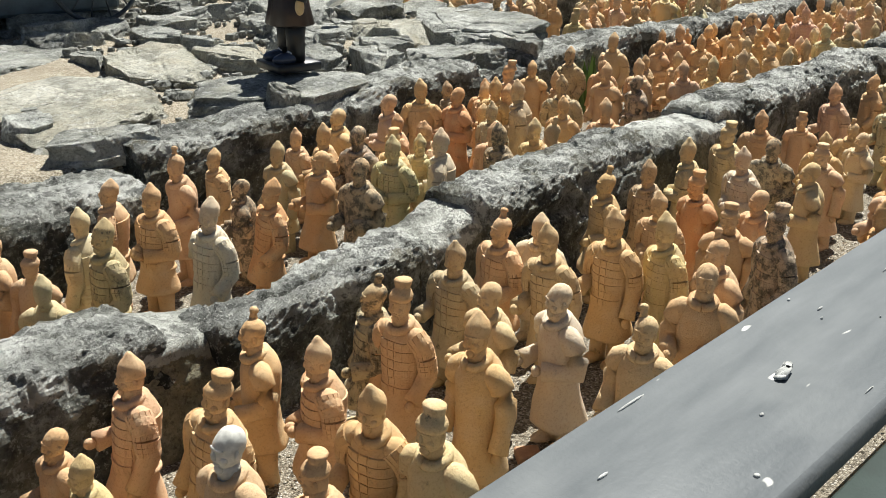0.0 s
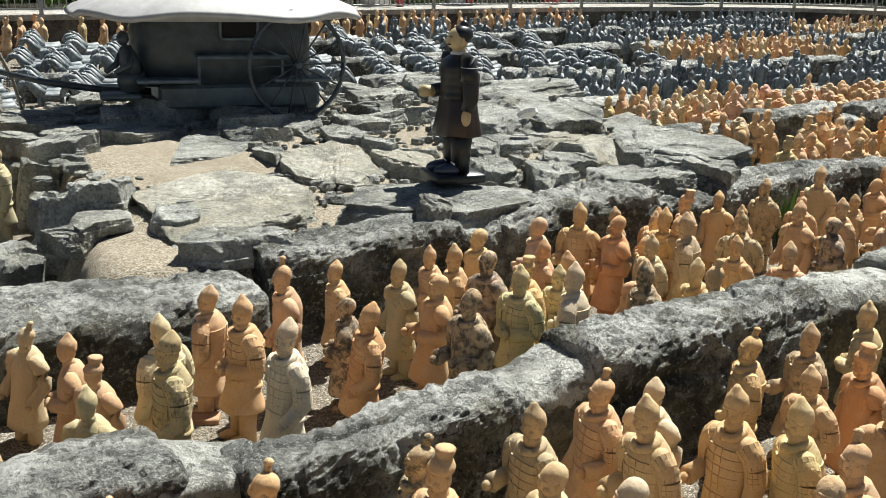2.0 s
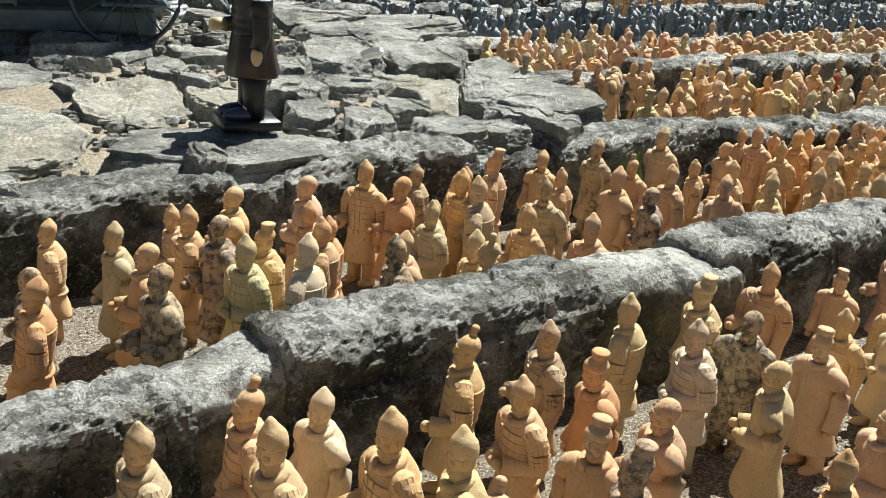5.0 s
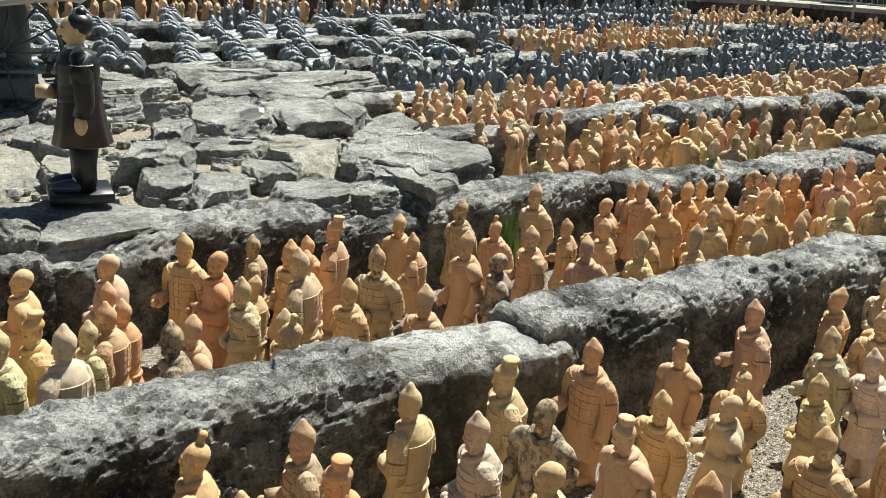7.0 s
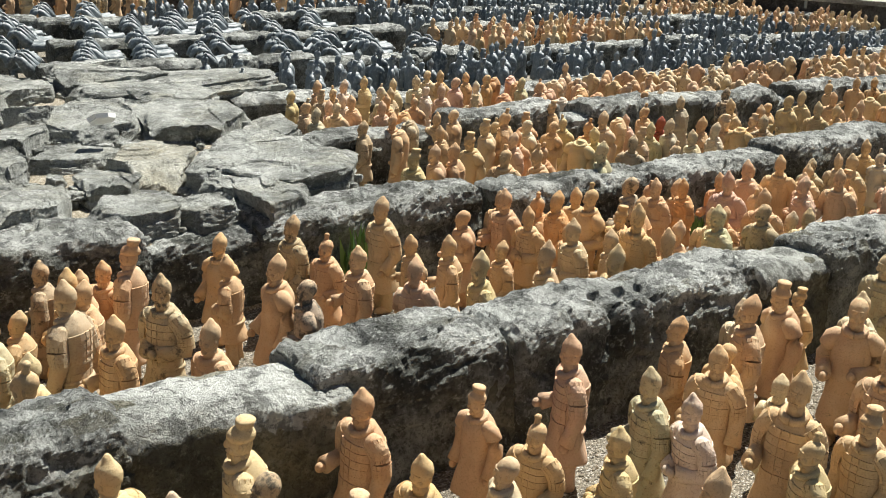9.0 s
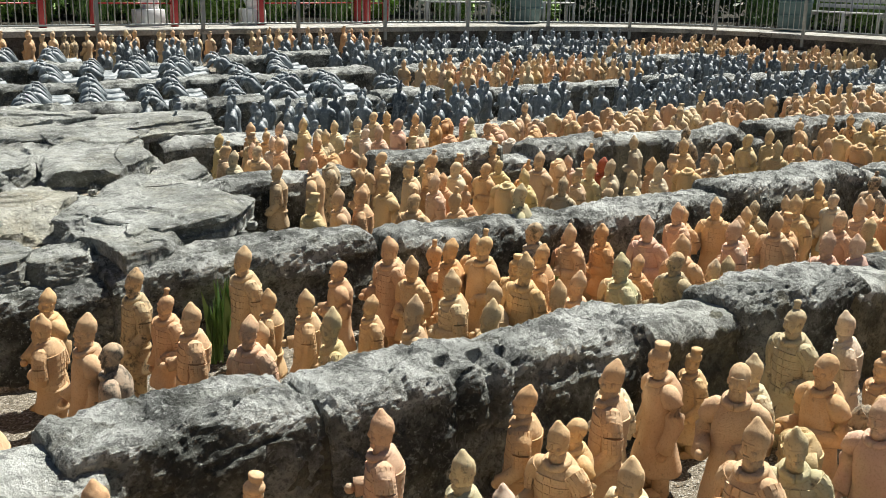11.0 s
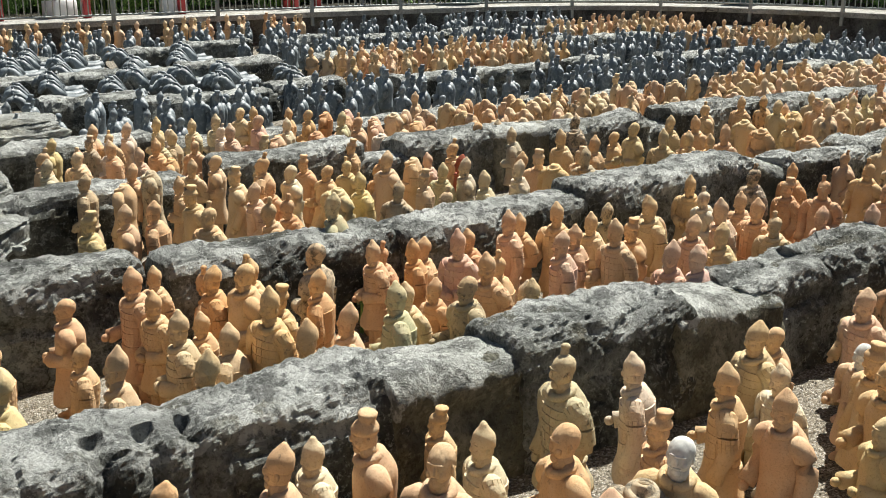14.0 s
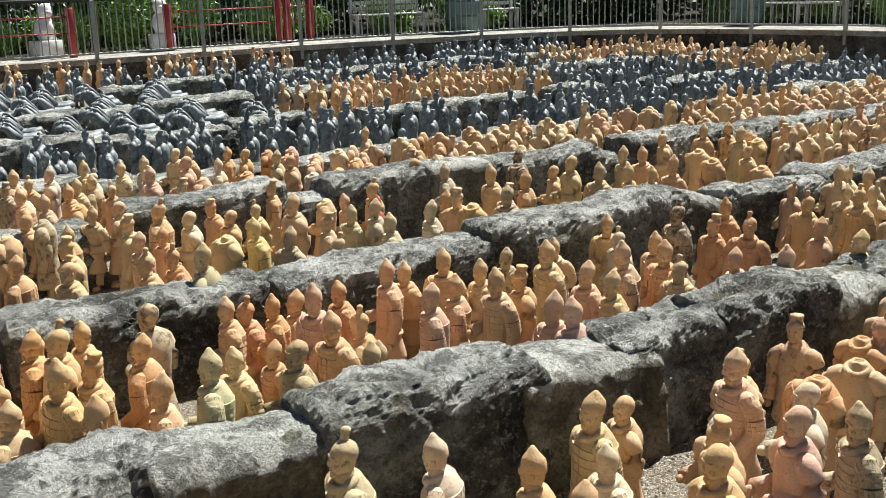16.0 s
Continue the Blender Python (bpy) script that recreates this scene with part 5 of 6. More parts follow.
def build_chariot():
    car = new("chariot")
    car.matrix_world = pose(4.95, 7.2, 0.5, 0, 0, -14)
    tagged(car, "dark metal covered chariot model with a white canopy on rocks", "chariot")

    def add(name, s, mat, parent=None, label="", smooth=False):
        return part(name, s, mat, parent or car, label, smooth, 0.002, 9)
    s = Shell()
    rings = []
    for z, k in ((0.30, 0.92), (0.34, 1.0), (0.7, 1.0), (0.93, 0.97), (0.97, 0.94)):
        rings.append(ellipse(z, 0.06, 0.1, 0.82 * k, 0.45 * k, 32, 5))
    s.loft(rings)
    body = add("body", s, BLACK_METAL, None, "dark patinated metal cabin", True)
    s = Shell()
    s.box((-0.55, -0.36, 0.10), (0.92, 0.56, 0.32), 0, 0.03)
    add("undercarriage", s, BLUE_BLACK)
    for lo, hi in (((-0.74, -0.56, 0.36), (-0.2, -0.36, 0.40)), ((-0.22, -0.52, 0.56), (0.62, -0.34, 0.60)), ((0.45, -0.6, 0.36), (0.98, -0.36, 0.40))):
        s = Shell()
        s.box(lo, hi, 0, 0.012)
        add("ledge", s, BLUE_BLACK)
    for x in (-0.2, 0.55):
        s = Shell()
        s.tube([(x, -0.47, 0.34), (x, -0.47, 0.57)], 0.014, 8)
        add("strut", s, BLUE_BLACK)
    s = Shell()
    for lo, hi in (((0.0, -0.385, 0.72), (0.36, -0.352, 0.745)), ((0.0, -0.385, 0.95), (0.36, -0.352, 0.975)), ((0.0, -0.385, 0.72), (0.025, -0.352, 0.975)), ((0.335, -0.385, 0.72), (0.36, -0.352, 0.975))):
        s.box(lo, hi, 0, 0.005)
    window = part("window", s, BLUE_BLACK, body)
    # flat near-black sheet on the solid cabin stands for its shaded inside
    s = Shell()
    s.box((0.02, -0.362, 0.74), (0.34, -0.35, 0.955), 0, 0.003)
    part("opening", s, plain("dark_interior", (0.006, 0.006, 0.007), 0.8), window)
    rings = []
    for z, k in ((0.92, 1.0), (0.95, 1.03), (0.98, 1.0), (1.08, 0.8), (1.16, 0.5), (1.2, 0.15)):
        ring = []
        for j in range(72):
            a = 2 * math.pi * j / 72
            w = 1 + (0.018 * math.sin(9 * a) if z < 1.15 else 0)
            ring.append((0.05 + 1.3 * k * w * math.copysign(abs(math.cos(a)) ** 0.7, math.cos(a)), 0.1 + 0.85 * k * w * math.copysign(abs(math.sin(a)) ** 0.7, math.sin(a)), z + (0.025 * math.sin(7 * a + 1) if z < 1.15 else 0)))
        rings.append(ring)
    s = Shell()
    s.loft(rings)
    add("canopy", s, CANOPY, None, "scalloped white painted canopy", True)
    for x, y in ((0.66, -0.62), (0.35, 0.82)):
        wheel = new("wheel")
        wheel.parent = car
        wheel.location = (x, y, 0.52)
        wheel.rotation_euler = (0, 0, radians(16))
        s = Shell()
        s.tube(ring_path(0.475, 48), 0.021, 8)
        part("rim", s, BLACK_METAL, wheel)
        s = Shell()
        s.tube([(0, -0.06, 0), (0, -0.03, 0), (0, 0.05, 0)], [0.014, 0.03, 0.034], 14)
        part("hub", s, BLUE_BLACK, wheel)
        for i in range(14):
            a = 2 * math.pi * i / 14
            s = Shell()
            s.tube([(0.04 * math.cos(a), 0, 0.04 * math.sin(a)), (0.47 * math.cos(a), 0, 0.47 * math.sin(a))], 0.008, 6)
            part("spoke", s, BLACK_METAL, wheel)
    s = Shell()
    s.tube([(-0.6, -0.1, 0.24), (-1.0, -0.1, 0.26), (-1.5, -0.1, 0.34), (-2.2, 0.1, 0.5)], [0.035, 0.032, 0.03, 0.022], 10)
    add("draught_pole", s, BLACK_METAL, None, "", True)
    s = Shell()
    s.box((-1.05, -0.4, 0.2), (-0.7, 0.35, 0.26), 0, 0.02)
    add("footboard", s, BLUE_BLACK)


build_chariot()
for u, v, z, su, sv, sz, turn, k in ((4.45, 7.15, 0.52, 0.9, 0.5, 0.9, 10, 3), (5.2, 6.85, 0.50, 1.0, 0.5, 0.8, -12, 1), (5.75, 6.85, 0.50, 0.6, 0.4, 0.8, 30, 6), (5.1, 7.4, 0.48, 1.2, 0.7, 0.75, -20, 0), (3.95, 6.95, 0.52, 0.6, 0.45, 0.8, 60, 5)):
    rock(SLABS[k], u, v, z, su, sv, sz, turn, "dark weathered rock lying under the chariot", 3)
s = Shell()
s.ball((0, 0, 0.12), (0.14, 0.11, 0.12), 14, 8)
s.tube([(0, 0, 0.15), (0.02, 0, 0.30), (0.05, 0, 0.42)], [0.10, 0.085, 0.05], 12)
s.ball((0.07, 0, 0.49), (0.055, 0.05, 0.065), 12, 8)
for side in (-1, 1):
    s.tube([(0.03, side * 0.08, 0.38), (0.08, side * 0.12, 0.26), (0.2, side * 0.08, 0.2)], [0.035, 0.03, 0.024], 8)
driver = new("charioteer_statue", s.mesh("charioteer_statue", [BLACK_METAL], True, 0.004, 14))
driver.matrix_world = pose(4.12, 7.05, 0.755, 0, 0, 190)
tagged(driver, "kneeling dark metal charioteer statue on the chariot footboard", "statue")
for a, b, rad in (((2.72, 6.98, 0.86), (3.17, 7.62, 0.50), 0.022), ((3.08, 7.5, 1.18), (3.33, 7.74, 0.48), 0.016)):
    s = Shell()
    mid = tuple((p + q) / 2 + d for p, q, d in zip(a, b, (0.02, 0.01, 0.04)))
    s.tube([a, mid, b], [rad * 0.8, rad, rad], 8)
    tagged(new("bare_branch", s.mesh("bare_branch", [plain("grey_dry_wood", (0.2, 0.18, 0.15), 0.8, 0, 30, 0.3, 0.4)], True, 0.006, 12)), "bare grey dry branch leaning on the terrace", "branch")


# ---- near handrail ----
def build_rail():
    rail = new("handrail")
    rail.location = (0, -1.96, 0.52)
    tagged(rail, "grey weathered handrail with scuffs and droppings", "handrail", kind="structure")
    n = Nodes("grey_rail_paint", 0.45)
    pos = n.world_pos()
    a = n.noise(14, 5, pos, 0.6, (0.35, 2.0, 1.0))
    col = n.ramp(a, [(0.3, (0.085, 0.095, 0.10)), (0.7, (0.14, 0.15, 0.155))])
    col = n.mix(n.ramp(n.noise(5, 4, pos, 0.6), [(0.55, 0.0), (0.75, 0.5)]), col, (0.18, 0.19, 0.19))
    col = n.mix(n.ramp(n.noise(34, 2, pos, 0.5, (0.35, 1.0, 1.0)), [(0.71, 0.0), (0.73, 0.85)]), col, (0.62, 0.62, 0.58))
    n.color(col)
    n.bump(n.noise(160, 3, pos), 0.25, 0.003)
    s = Shell()
    s.box((-1.5, -0.11, 1.0), (3.3, 0.11, 1.035), 0, 0.008)
    part("top_board", s, n.mat, rail)
    s = Shell()
    s.box((-1.5, -0.20, 0.80), (3.3, -0.112, 1.0), 0, 0.01)
    part("under_beam", s, plain("dark_green_rail_paint", (0.02, 0.035, 0.03), 0.5), rail, "dark green beam under the board")
    for x in (-1.2, 0.6, 2.4):
        s = Shell()
        s.box((x - 0.03, -0.045, 0.0), (x + 0.03, 0.015, 0.998), 0, 0.004)
        part("post", s, plain("dark_green_post_paint", (0.02, 0.035, 0.03), 0.5), rail)
    s = Shell()
    white = plain("chalky_droppings", (0.46, 0.47, 0.45), 0.9, 0, 60, 0.3, 0.4)
    rr = random.Random(8)
    for i in range(70):
        x, y, q = rr.uniform(-0.2, 3.2), rr.uniform(-0.1, 0.1), rr.uniform(0.001, 0.0035)
        long = rr.choice((1, 1.5, 2.5, 8))
        s.loft([[(x + (px - 0) * long, y + py, pz) for px, py, pz in ellipse(zq, 0, 0, q * k * rr.uniform(0.8, 1.2), q * k * (0.5 if long > 2 else 0.9), 8)] for zq, k in ((1.034, 1.1), (1.0365, 1.0), (1.0375, 0.5))])
    for x, y, q in ((0.98, 0.035, 0.016), (1.12, -0.035, 0.010), (1.2, -0.06, 0.014), (1.5, 0.0, 0.012)):
        for k in range(5):
            s.loft([ellipse(zq, x + rr.gauss(0, q), y + rr.gauss(0, q * 0.5), q * f * 0.6, q * f * 0.5, 9) for zq, f in ((1.034, 1.0), (1.038, 0.9), (1.041, 0.4))])
    part("droppings", s, white, rail, "chalky white bird droppings")


build_rail()


# ---- curved fence round the far side, on a concrete kerb ----
FENCE = [(-4, 15.8), (12.3, 15.8), (16.0, 15.75), (17.8, 15.6), (19.5, 15.3), (21.0, 14.9), (22.2, 14.35), (23.1, 13.5), (23.7, 12.3), (24.1, 10.9), (24.3, 9.4), (24.4, 6.0), (24.4, 0.0)]


def fence_points(step):
    out, carry = [], 0.0
    for (a, b), (c, d) in zip(FENCE, FENCE[1:]):
        length = math.hypot(c - a, d - b)
        x = carry
        while x < length:
            out.append((a + (c - a) * x / length, b + (d - b) * x / length, math.atan2(d - b, c - a)))
            x += step
        carry = x - length
    return out


def ribbon(offset0, offset1, z0, z1):
    """A solid band that follows the fence line."""
    rings = []
    for i, (u, v) in enumerate(FENCE):
        a, b = FENCE[max(0, i - 1)], FENCE[min(len(FENCE) - 1, i + 1)]
        d = Vector((b[0] - a[0], b[1] - a[1])).normalized()
        nx, ny = -d.y, d.x
        rings.append([(u + nx * offset0, v + ny * offset0, z0), (u + nx * offset1, v + ny * offset1, z0), (u + nx * offset1, v + ny * offset1, z1), (u + nx * offset0, v + ny * offset0, z1)])
    s = Shell()
    s.loft(rings)
    return s


tagged(new("retaining_wall", ribbon(-0.05, 0.3, -0.05, 0.77).mesh("retaining_wall", [DARK_BRICK], False)), "dark stained retaining wall below the fence", "wall", kind="structure")
tagged(new("kerb", ribbon(-0.1, 0.5, 0.77, 0.86).mesh("kerb", [CONCRETE], False)), "pale concrete kerb carrying the fence", "kerb", kind="structure")
tagged(new("garden_path", ribbon(0.5, 1.5, -0.05, 0.84).mesh("garden_path", [CONCRETE], False)), "pale paved garden path behind the fence", "path", kind="structure")
SOIL = rock_material("dark_garden_soil", (0.02, 0.017, 0.012), (0.05, 0.042, 0.03), (0.09, 0.08, 0.06), 1.2, (0.06, 0.07, 0.03))
tagged(new("garden_bed", ribbon(1.5, 22.0, -0.05, 0.82).mesh("garden_bed", [SOIL], False)), "dark mulched planting bed behind the path", "garden bed", kind="structure")
fence = new("fence")
fence.location = (12.3, 15.8, 0.86)
tagged(fence, "galvanised steel picket fence with a black top rail", "fence", kind="structure")


def fence_part(name, s, mat):
    s.v = [(x - 12.3, y - 15.8, z - 0.86) for x, y, z in s.v]
    part(name, s, mat, fence)


fence_part("top_rail", ribbon(0.0, 0.05, 1.80, 1.86), BLACK_RAIL)
fence_part("bottom_rail", ribbon(0.01, 0.04, 0.93, 0.96), STEEL)
ps = Shell()
ps.tube([(0, 0, 0.09), (0, 0, 0.945)], 0.011, 6)
PICKET = ps.mesh("picket", [STEEL])
ps = Shell()
ps.box((-0.03, -0.03, -0.25), (0.03, 0.03, 0.95), 0, 0.004)
POST = ps.mesh("fence_post", [STEEL], False)
for u, v, a in fence_points(0.115):
    if 3.0 < u:
        ob = part("picket", PICKET, None, fence)
        ob.location = (u - 12.3 - 0.025 * math.sin(a), v - 15.8 + 0.025 * math.cos(a), 0)
for u, v, a in fence_points(1.87):
    ob = part("fence_post", POST, None, fence)
    ob.matrix_local = pose(u - 12.3 + 0.06 * math.sin(a), v - 15.8 - 0.06 * math.cos(a), 0, 0, 0, math.degrees(a))


# ---- garden behind the fence ----
def leaf_cloud(name, blobs, per, size, mat, label, category, kind="", upright=0.0, seed=0):
    """Many small leaves filling soft clumps; (u, v, z, ru, rv, rz) each."""
    rs = np.random.RandomState(seed)
    vs = []
    for (u, v, z, ru, rv, rz) in blobs:
        d = rs.normal(size=(per, 3))
        d /= np.linalg.norm(d, axis=1)[:, None]
        rad = rs.uniform(0.25, 1.0, per) ** 0.5 * rs.uniform(0.75, 1.15, per)
        c = np.array((u, v, z)) + d * rad[:, None] * np.array((ru, rv, rz))
        a = rs.normal(size=(per, 3))
        if upright:
            a = a * (1 - upright) + np.array((0, 0, 2.0)) * upright
        a /= np.linalg.norm(a, axis=1)[:, None]
        b = np.cross(a, rs.normal(size=(per, 3)))
        b /= np.linalg.norm(b, axis=1)[:, None]
        k = size * rs.uniform(0.6, 1.4, per)[:, None]
        wide = 0.42 if not upright else 0.12
        vs.append(np.stack([c - a * k, c + b * k * wide, c + a * k, c - b * k * wide], 1))
    vs = np.concatenate(vs).reshape(-1, 3)
    n = len(vs) // 4
    me = bpy.data.meshes.new(name)
    me.from_pydata(vs.tolist(), [], np.arange(n * 4).reshape(-1, 4).tolist())
    me.materials.append(mat)
    return tagged(new(name, me), label, category, kind=kind)


DARK_LEAF = leaf_material("dark_leaf", (0.018, 0.045, 0.012), (0.07, 0.13, 0.03))
BRIGHT_LEAF = leaf_material("bright_leaf", (0.07, 0.15, 0.02), (0.20, 0.34, 0.06))
GRASS_LEAF = leaf_material("grass_leaf", (0.06, 0.13, 0.03), (0.17, 0.28, 0.08))
BARK = plain("bark", (0.10, 0.08, 0.06), 0.9, 0, 20, 0.4, 0.6)
r = random.Random(14)
hedge = []
for i in range(70):
    u = -4 + i * 0.52
    hedge.append((u, 20.6 + r.uniform(-0.7, 0.7) - max(0, u - 19) * 0.3, 1.3 + r.uniform(-0.4, 1.0), 0.9, 0.8, r.uniform(0.8, 1.4)))
    hedge.append((u, 21.3 - max(0, u - 19) * 0.3, 3.3 + r.uniform(-0.6, 0.8), 1.1, 0.9, 1.3))
for i in range(26):
    hedge.append((28.2 + r.uniform(-0.6, 0.6), 16 - i * 0.7, 1.7 + r.uniform(-0.4, 1.2), 0.9, 0.9, 1.5))
leaf_cloud("hedge", hedge, 650, 0.10, DARK_LEAF, "dense dark green hedge behind the garden", "hedge", "stuff", 0.0, 2)
shrubs = []
for i in range(30):
    u = 4.5 + i * 0.62 + r.uniform(-0.3, 0.3)
    shrubs.append((u, 18.3 + r.uniform(-0.4, 1.3) - max(0, u - 19) * 0.35))
for i in range(13):
    shrubs.append((26.3 + r.uniform(-0.4, 1.0), 14.6 - i * 0.75))
for i, (u, v) in enumerate(shrubs):
    h = r.uniform(0.45, 1.1)
    leaf_cloud("shrub", [(u + r.uniform(-0.2, 0.2), v + r.uniform(-0.2, 0.2), 0.84 + h * r.uniform(0.35, 0.9), 0.35, 0.35, h * 0.6) for k in range(4)], 260, 0.06, BRIGHT_LEAF if i % 2 else GRASS_LEAF,
               "leafy bright green garden shrub behind the fence" if i % 2 else "tufted green garden plant behind the fence", "shrub", "", 0.0 if i % 2 else 0.75, i)


def bamboo(u, v, seed):
    q = random.Random(seed)
    plant = new("bamboo")
    plant.location = (u, v, 0.84)
    tagged(plant, "tall light green bamboo-like plant behind the fence", "plant")
    for i in range(5):
        s = Shell()
        x, y = q.uniform(-0.25, 0.25), q.uniform(-0.2, 0.2)
        s.tube([(x, y, 0), (x * 1.2, y * 1.2, 1.2), (x * 1.8, y * 1.6, 2.4)], [0.02, 0.017, 0.008], 6)
        part("stem", s, plain("green_stem", (0.14, 0.2, 0.05), 0.5), plant)
    c = leaf_cloud("foliage", [(q.uniform(-0.3, 0.3), q.uniform(-0.3, 0.3), 0.5 + 0.3 * i, 0.3, 0.3, 0.3) for i in range(7)], 130, 0.085, BRIGHT_LEAF, "", "", "", 0.3, seed)
    c.parent = plant


for i, (u, v) in enumerate(((13.4, 18.0), (14.7, 18.2), (10.6, 18.4), (17.2, 19.0), (21.4, 17.6), (8.2, 18.6))):
    bamboo(u, v, 50 + i)


def red_frame(u, v, u2, v2):
    ob = new("red_railing")
    ob.location = (u, v, 0.84)
    tagged(ob, "red painted post-and-rail garden railing", "railing")
    for k in (0, 1):
        s = Shell()
        x, y = (u2 - u) * k, (v2 - v) * k
        s.box((x - 0.06, y - 0.06, 0), (x + 0.06, y + 0.06, 0.85), 0, 0.008)
        part("post", s, RED_PAINT, ob)
    for z in (0.42, 0.7):
        s = Shell()
        s.tube([(0, 0, z), (u2 - u, v2 - v, z)], 0.014, 8)
        part("rail", s, RED_PAINT, ob)


red_frame(11.3, 17.0, 12.75, 16.9)
red_frame(14.55, 17.0, 16.9, 17.3)
red_frame(16.95, 17.0, 17.6, 17.3)
red_frame(9.0, 17.1, 10.4, 17.0)


def white_statue(u, v, turn):
    s = Shell()
    s.box((-0.35, -0.3, 0), (0.35, 0.3, 0.42), 0, 0.02)
    s.ball((-0.05, 0, 0.68), (0.27, 0.2, 0.3), 16, 9)
    s.tube([(0.12, 0, 0.42), (0.14, 0, 0.75), (0.12, 0, 0.95)], [0.16, 0.15, 0.13], 12)
    s.ball((0.15, 0, 1.12), (0.2, 0.18, 0.2), 14, 9)
    s.ball((0.32, 0, 1.08), (0.09, 0.1, 0.08), 10, 6)
    for side in (-1, 1):
        s.tube([(0.2, side * 0.12, 0.42), (0.2, side * 0.12, 0.8)], [0.07, 0.06], 8)
        s.ball((0.1, side * 0.15, 1.27), (0.05, 0.04, 0.06), 8, 5)
    ob = new("guardian_statue", s.mesh("guardian_statue", [WHITE_PAINT], True, 0.02, 7))
    ob.matrix_world = pose(u, v, 0.84, 0, 0, turn) @ Matrix.Scale(0.72, 4)
    tagged(ob, "white stone guardian lion statue on a plinth", "statue", "white statues")


white_statue(12.4, 17.3, -80)
white_statue(14.5, 17.3, -100)


def bench(u, v, turn):
    ob = new("bench")
    ob.matrix_world = pose(u, v, 0.84, 0, 0, turn)
    tagged(ob, "weathered white slatted garden bench", "bench", "garden benches")
    for i in range(4):
        s = Shell()
        s.box((-0.8, -0.25 + i * 0.12, 0.42), (0.8, -0.15 + i * 0.12, 0.45), 0, 0.004)
        part("seat_slat", s, BENCH_WHITE, ob)
    for i in range(4):
        s = Shell()
        s.box((-0.8, 0.24, 0.52 + i * 0.12), (0.8, 0.27, 0.60 + i * 0.12), 0, 0.004)
        part("back_slat", s, BENCH_WHITE, ob)
    for x in (-0.75, 0.0, 0.75):
        s = Shell()
        s.box((x - 0.03, -0.26, 0.0), (x + 0.03, -0.2, 0.42), 0, 0.004)
        s.box((x - 0.03, 0.2, 0.0), (x + 0.03, 0.238, 0.98), 0, 0.004)
        s.box((x - 0.03, -0.25, 0.36), (x + 0.03, 0.2, 0.418), 0, 0.004)
        part("frame", s, BENCH_WHITE, ob)


bench(19.6, 17.6, -12)
bench(21.8, 17.2, -20)
bench(25.9, 11.8, -75)


def barrel(u, v):
    ob = new("barrel_planter")
    ob.location = (u, v, 0.84)
    tagged(ob, "teal grey ribbed barrel planter behind the fence", "planter")
    s = Shell()
    s.loft([ellipse(z, 0, 0, q, q, 28) for z, q in ((0, 0.3), (0.02, 0.32), (0.4, 0.36), (0.85, 0.34), (0.95, 0.36), (1.0, 0.36), (1.0, 0.31), (0.9, 0.3))])
    part("body", s, TEAL, ob)
    for z in (0.3, 0.6):
        s = Shell()
        s.loft([ellipse(z + d, 0, 0, q, q, 28) for d, q in ((0, 0.355), (0.02, 0.375), (0.05, 0.375), (0.07, 0.355))])
        part("hoop", s, TEAL, ob)


barrel(20.9, 16.6)
barrel(25.3, 12.7)


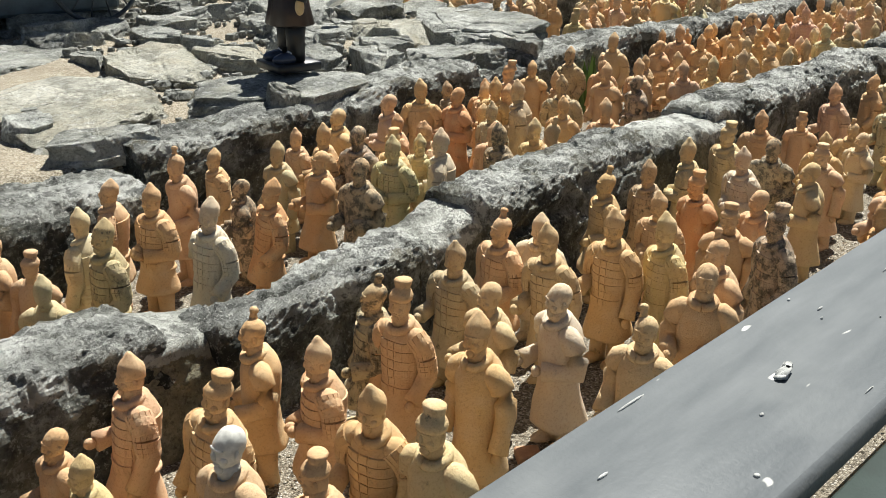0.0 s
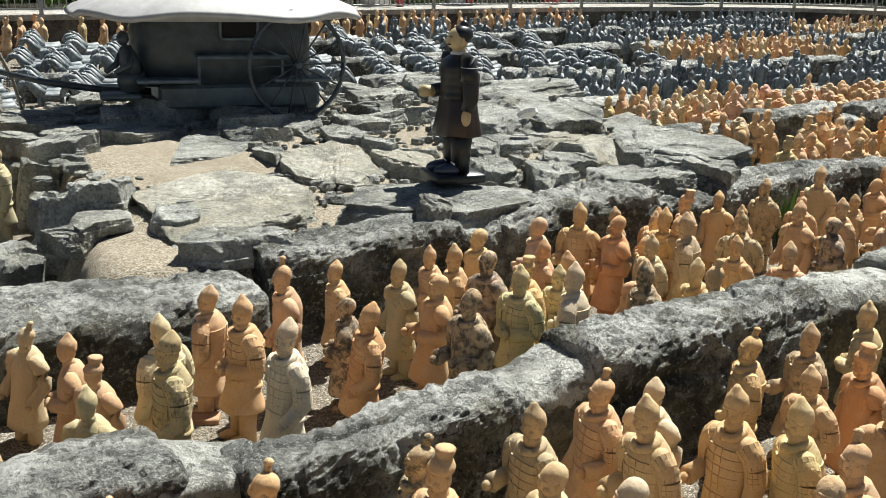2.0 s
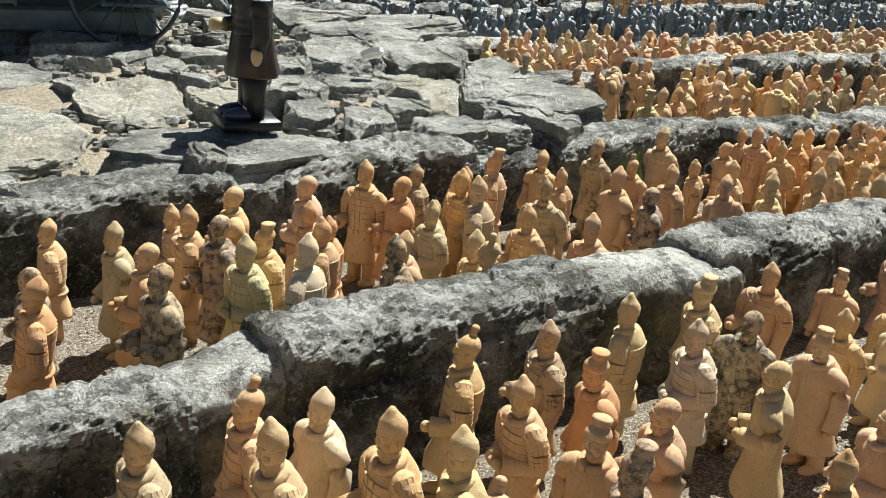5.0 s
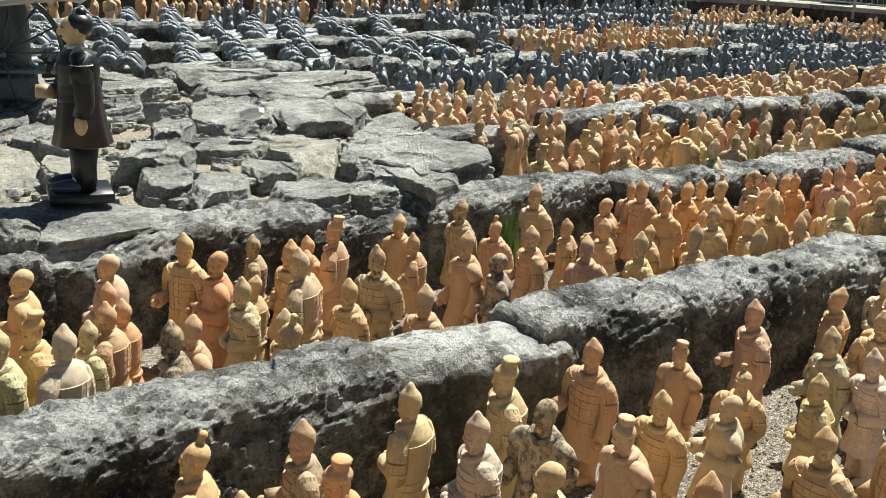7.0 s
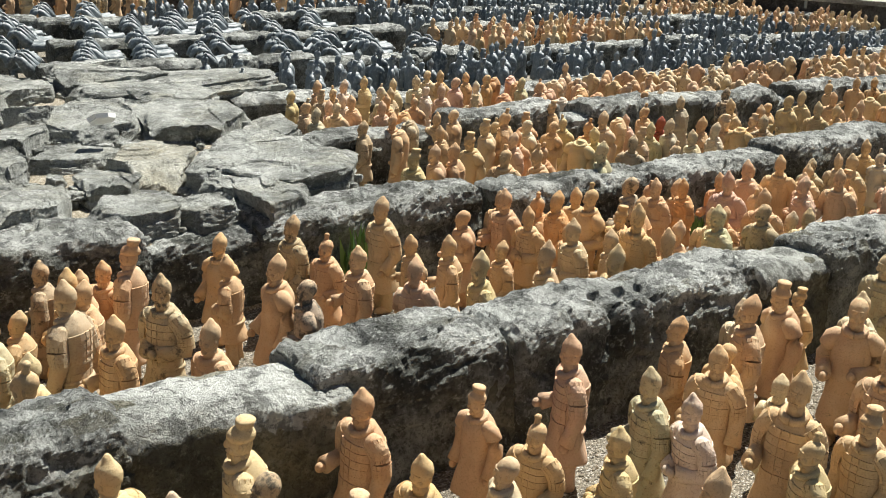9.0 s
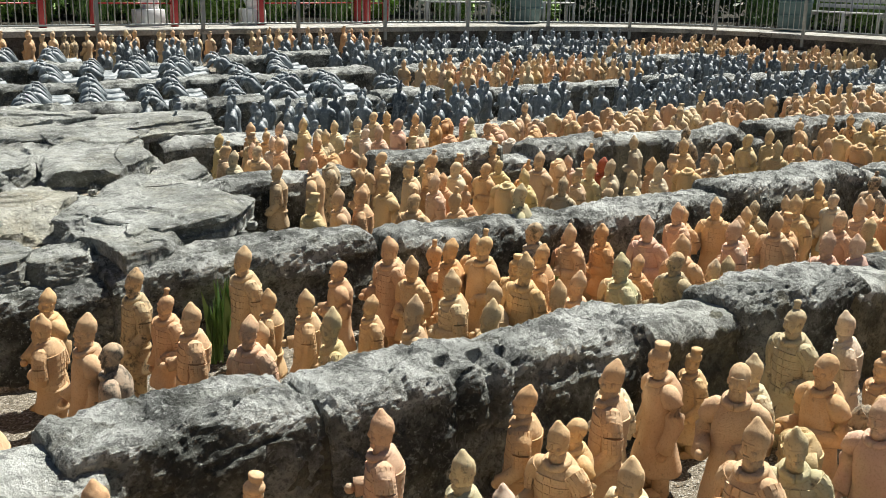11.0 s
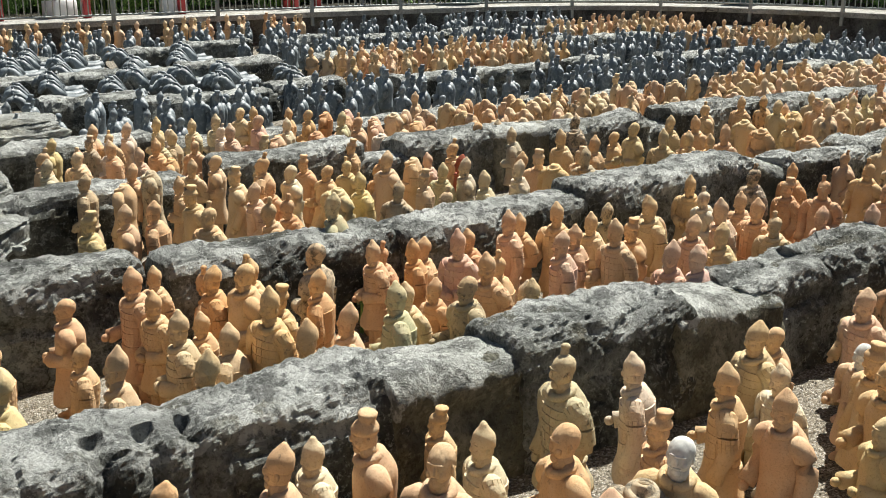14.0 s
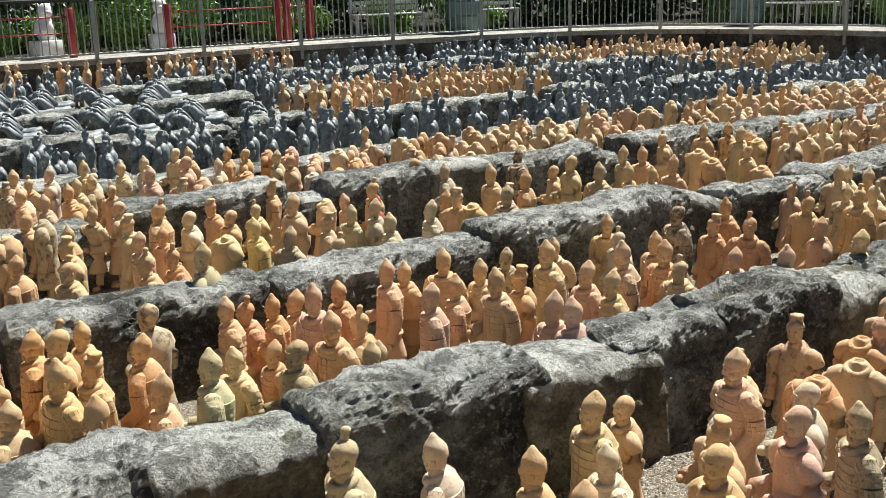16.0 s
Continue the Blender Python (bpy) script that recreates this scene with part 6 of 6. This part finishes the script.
def tree(u, v, seed, h):
    q = random.Random(seed)
    ob = new("tree")
    ob.location = (u, v, 0.8)
    tagged(ob, "broad leafy shade tree behind the garden", "tree", "garden trees")
    s = Shell()
    s.tube([(0, 0, 0), (0.05, 0.02, 1.2), (0.0, 0.1, 2.4), (0.1, 0.1, h)], [0.2, 0.15, 0.13, 0.05], 10)
    blobs = []
    for i in range(7):
        a = i * 0.9 + q.uniform(-0.3, 0.3)
        e = (1.5 * math.cos(a), 1.5 * math.sin(a), h - 0.4 + q.uniform(-0.7, 0.9))
        s.tube([(0, 0.08, 2.0 + 0.1 * i), tuple(0.5 * k for k in e[:2]) + (2.9,), e], [0.09, 0.06, 0.02], 7)
        blobs.append((*e, 1.0, 1.0, 0.7))
        blobs.append((e[0] * 1.5, e[1] * 1.5, e[2] - 0.2, 0.8, 0.8, 0.6))
    part("trunk", s, BARK, ob, "", True, 0.02, 4)
    c = leaf_cloud("crown", blobs, 380, 0.11, DARK_LEAF, "", "", "", 0.0, seed)
    c.parent = ob


for i, (u, v) in enumerate(((8, 23.5), (13, 24.2), (17.5, 23.6), (22.5, 22.8), (27.5, 19.5), (31.0, 12.5), (4, 23.8))):
    tree(u, v, 90 + i, 3.9)

# ---- weeds in the joints ----
for i, (u, v, h) in enumerate(((7.45, 2.5, 0.36), (9.6, 2.35, 0.2), (4.35, 1.15, 0.2), (10.2, 2.35, 0.14))):
    leaf_cloud("grass_tuft", [(u, v, h * 0.5, 0.08, 0.06, h * 0.45)], 60, h * 0.42, GRASS_LEAF, "long green grass tuft growing at the wall", "grass", "", 0.82, 200 + i)

# ---- a fallen figure and broken bricks on the gravel ----
fallen = new("fallen_warrior", HEADLESS[1])
fallen.matrix_world = pose(10.92, 1.94, 0.075, 90, 0, 30) @ Matrix.Scale(0.95, 4)
clay_tone(fallen, rnd, "p")
tagged(fallen, "toppled headless terracotta figure lying on gravel", "terracotta figure", "terracotta army")
BRICK_CLAY = plain("brick_clay", (0.42, 0.25, 0.15), 0.9, 0, 25, 0.25, 0.5)
for u, v, turn, long in ((2.39, 2.3, 20, 0.16), (2.8, 1.91, -30, 0.14), (3.1, -0.37, 50, 0.08), (4.97, 2.11, 10, 0.12)):
    s = Shell()
    s.box((-long / 2, -0.045, 0), (long / 2, 0.045, 0.032), 0, 0.005)
    ob = new("broken_brick", s.mesh("broken_brick", [BRICK_CLAY], False, 0.004, 30))
    ob.matrix_world = pose(u, v, gravel_z(u, v) - 0.004, 0, 0, turn)
    tagged(ob, "broken flat clay brick lying on gravel", "brick", "broken bricks")

# ---- one figure of darker red clay ----
red_clay = plain("dark_red_clay", (0.36, 0.085, 0.04), 0.85, 0, 18, 0.25, 0.4)
red_mesh = WARRIORS[1].copy()
red_mesh.materials[0] = red_clay
red_mesh.materials[1] = red_clay
stand_figure(red_mesh, 11.2, 3.68, 0.60, rnd, "standing dark red clay warrior, pointed cap, plain long robe", "terracotta army", "r")
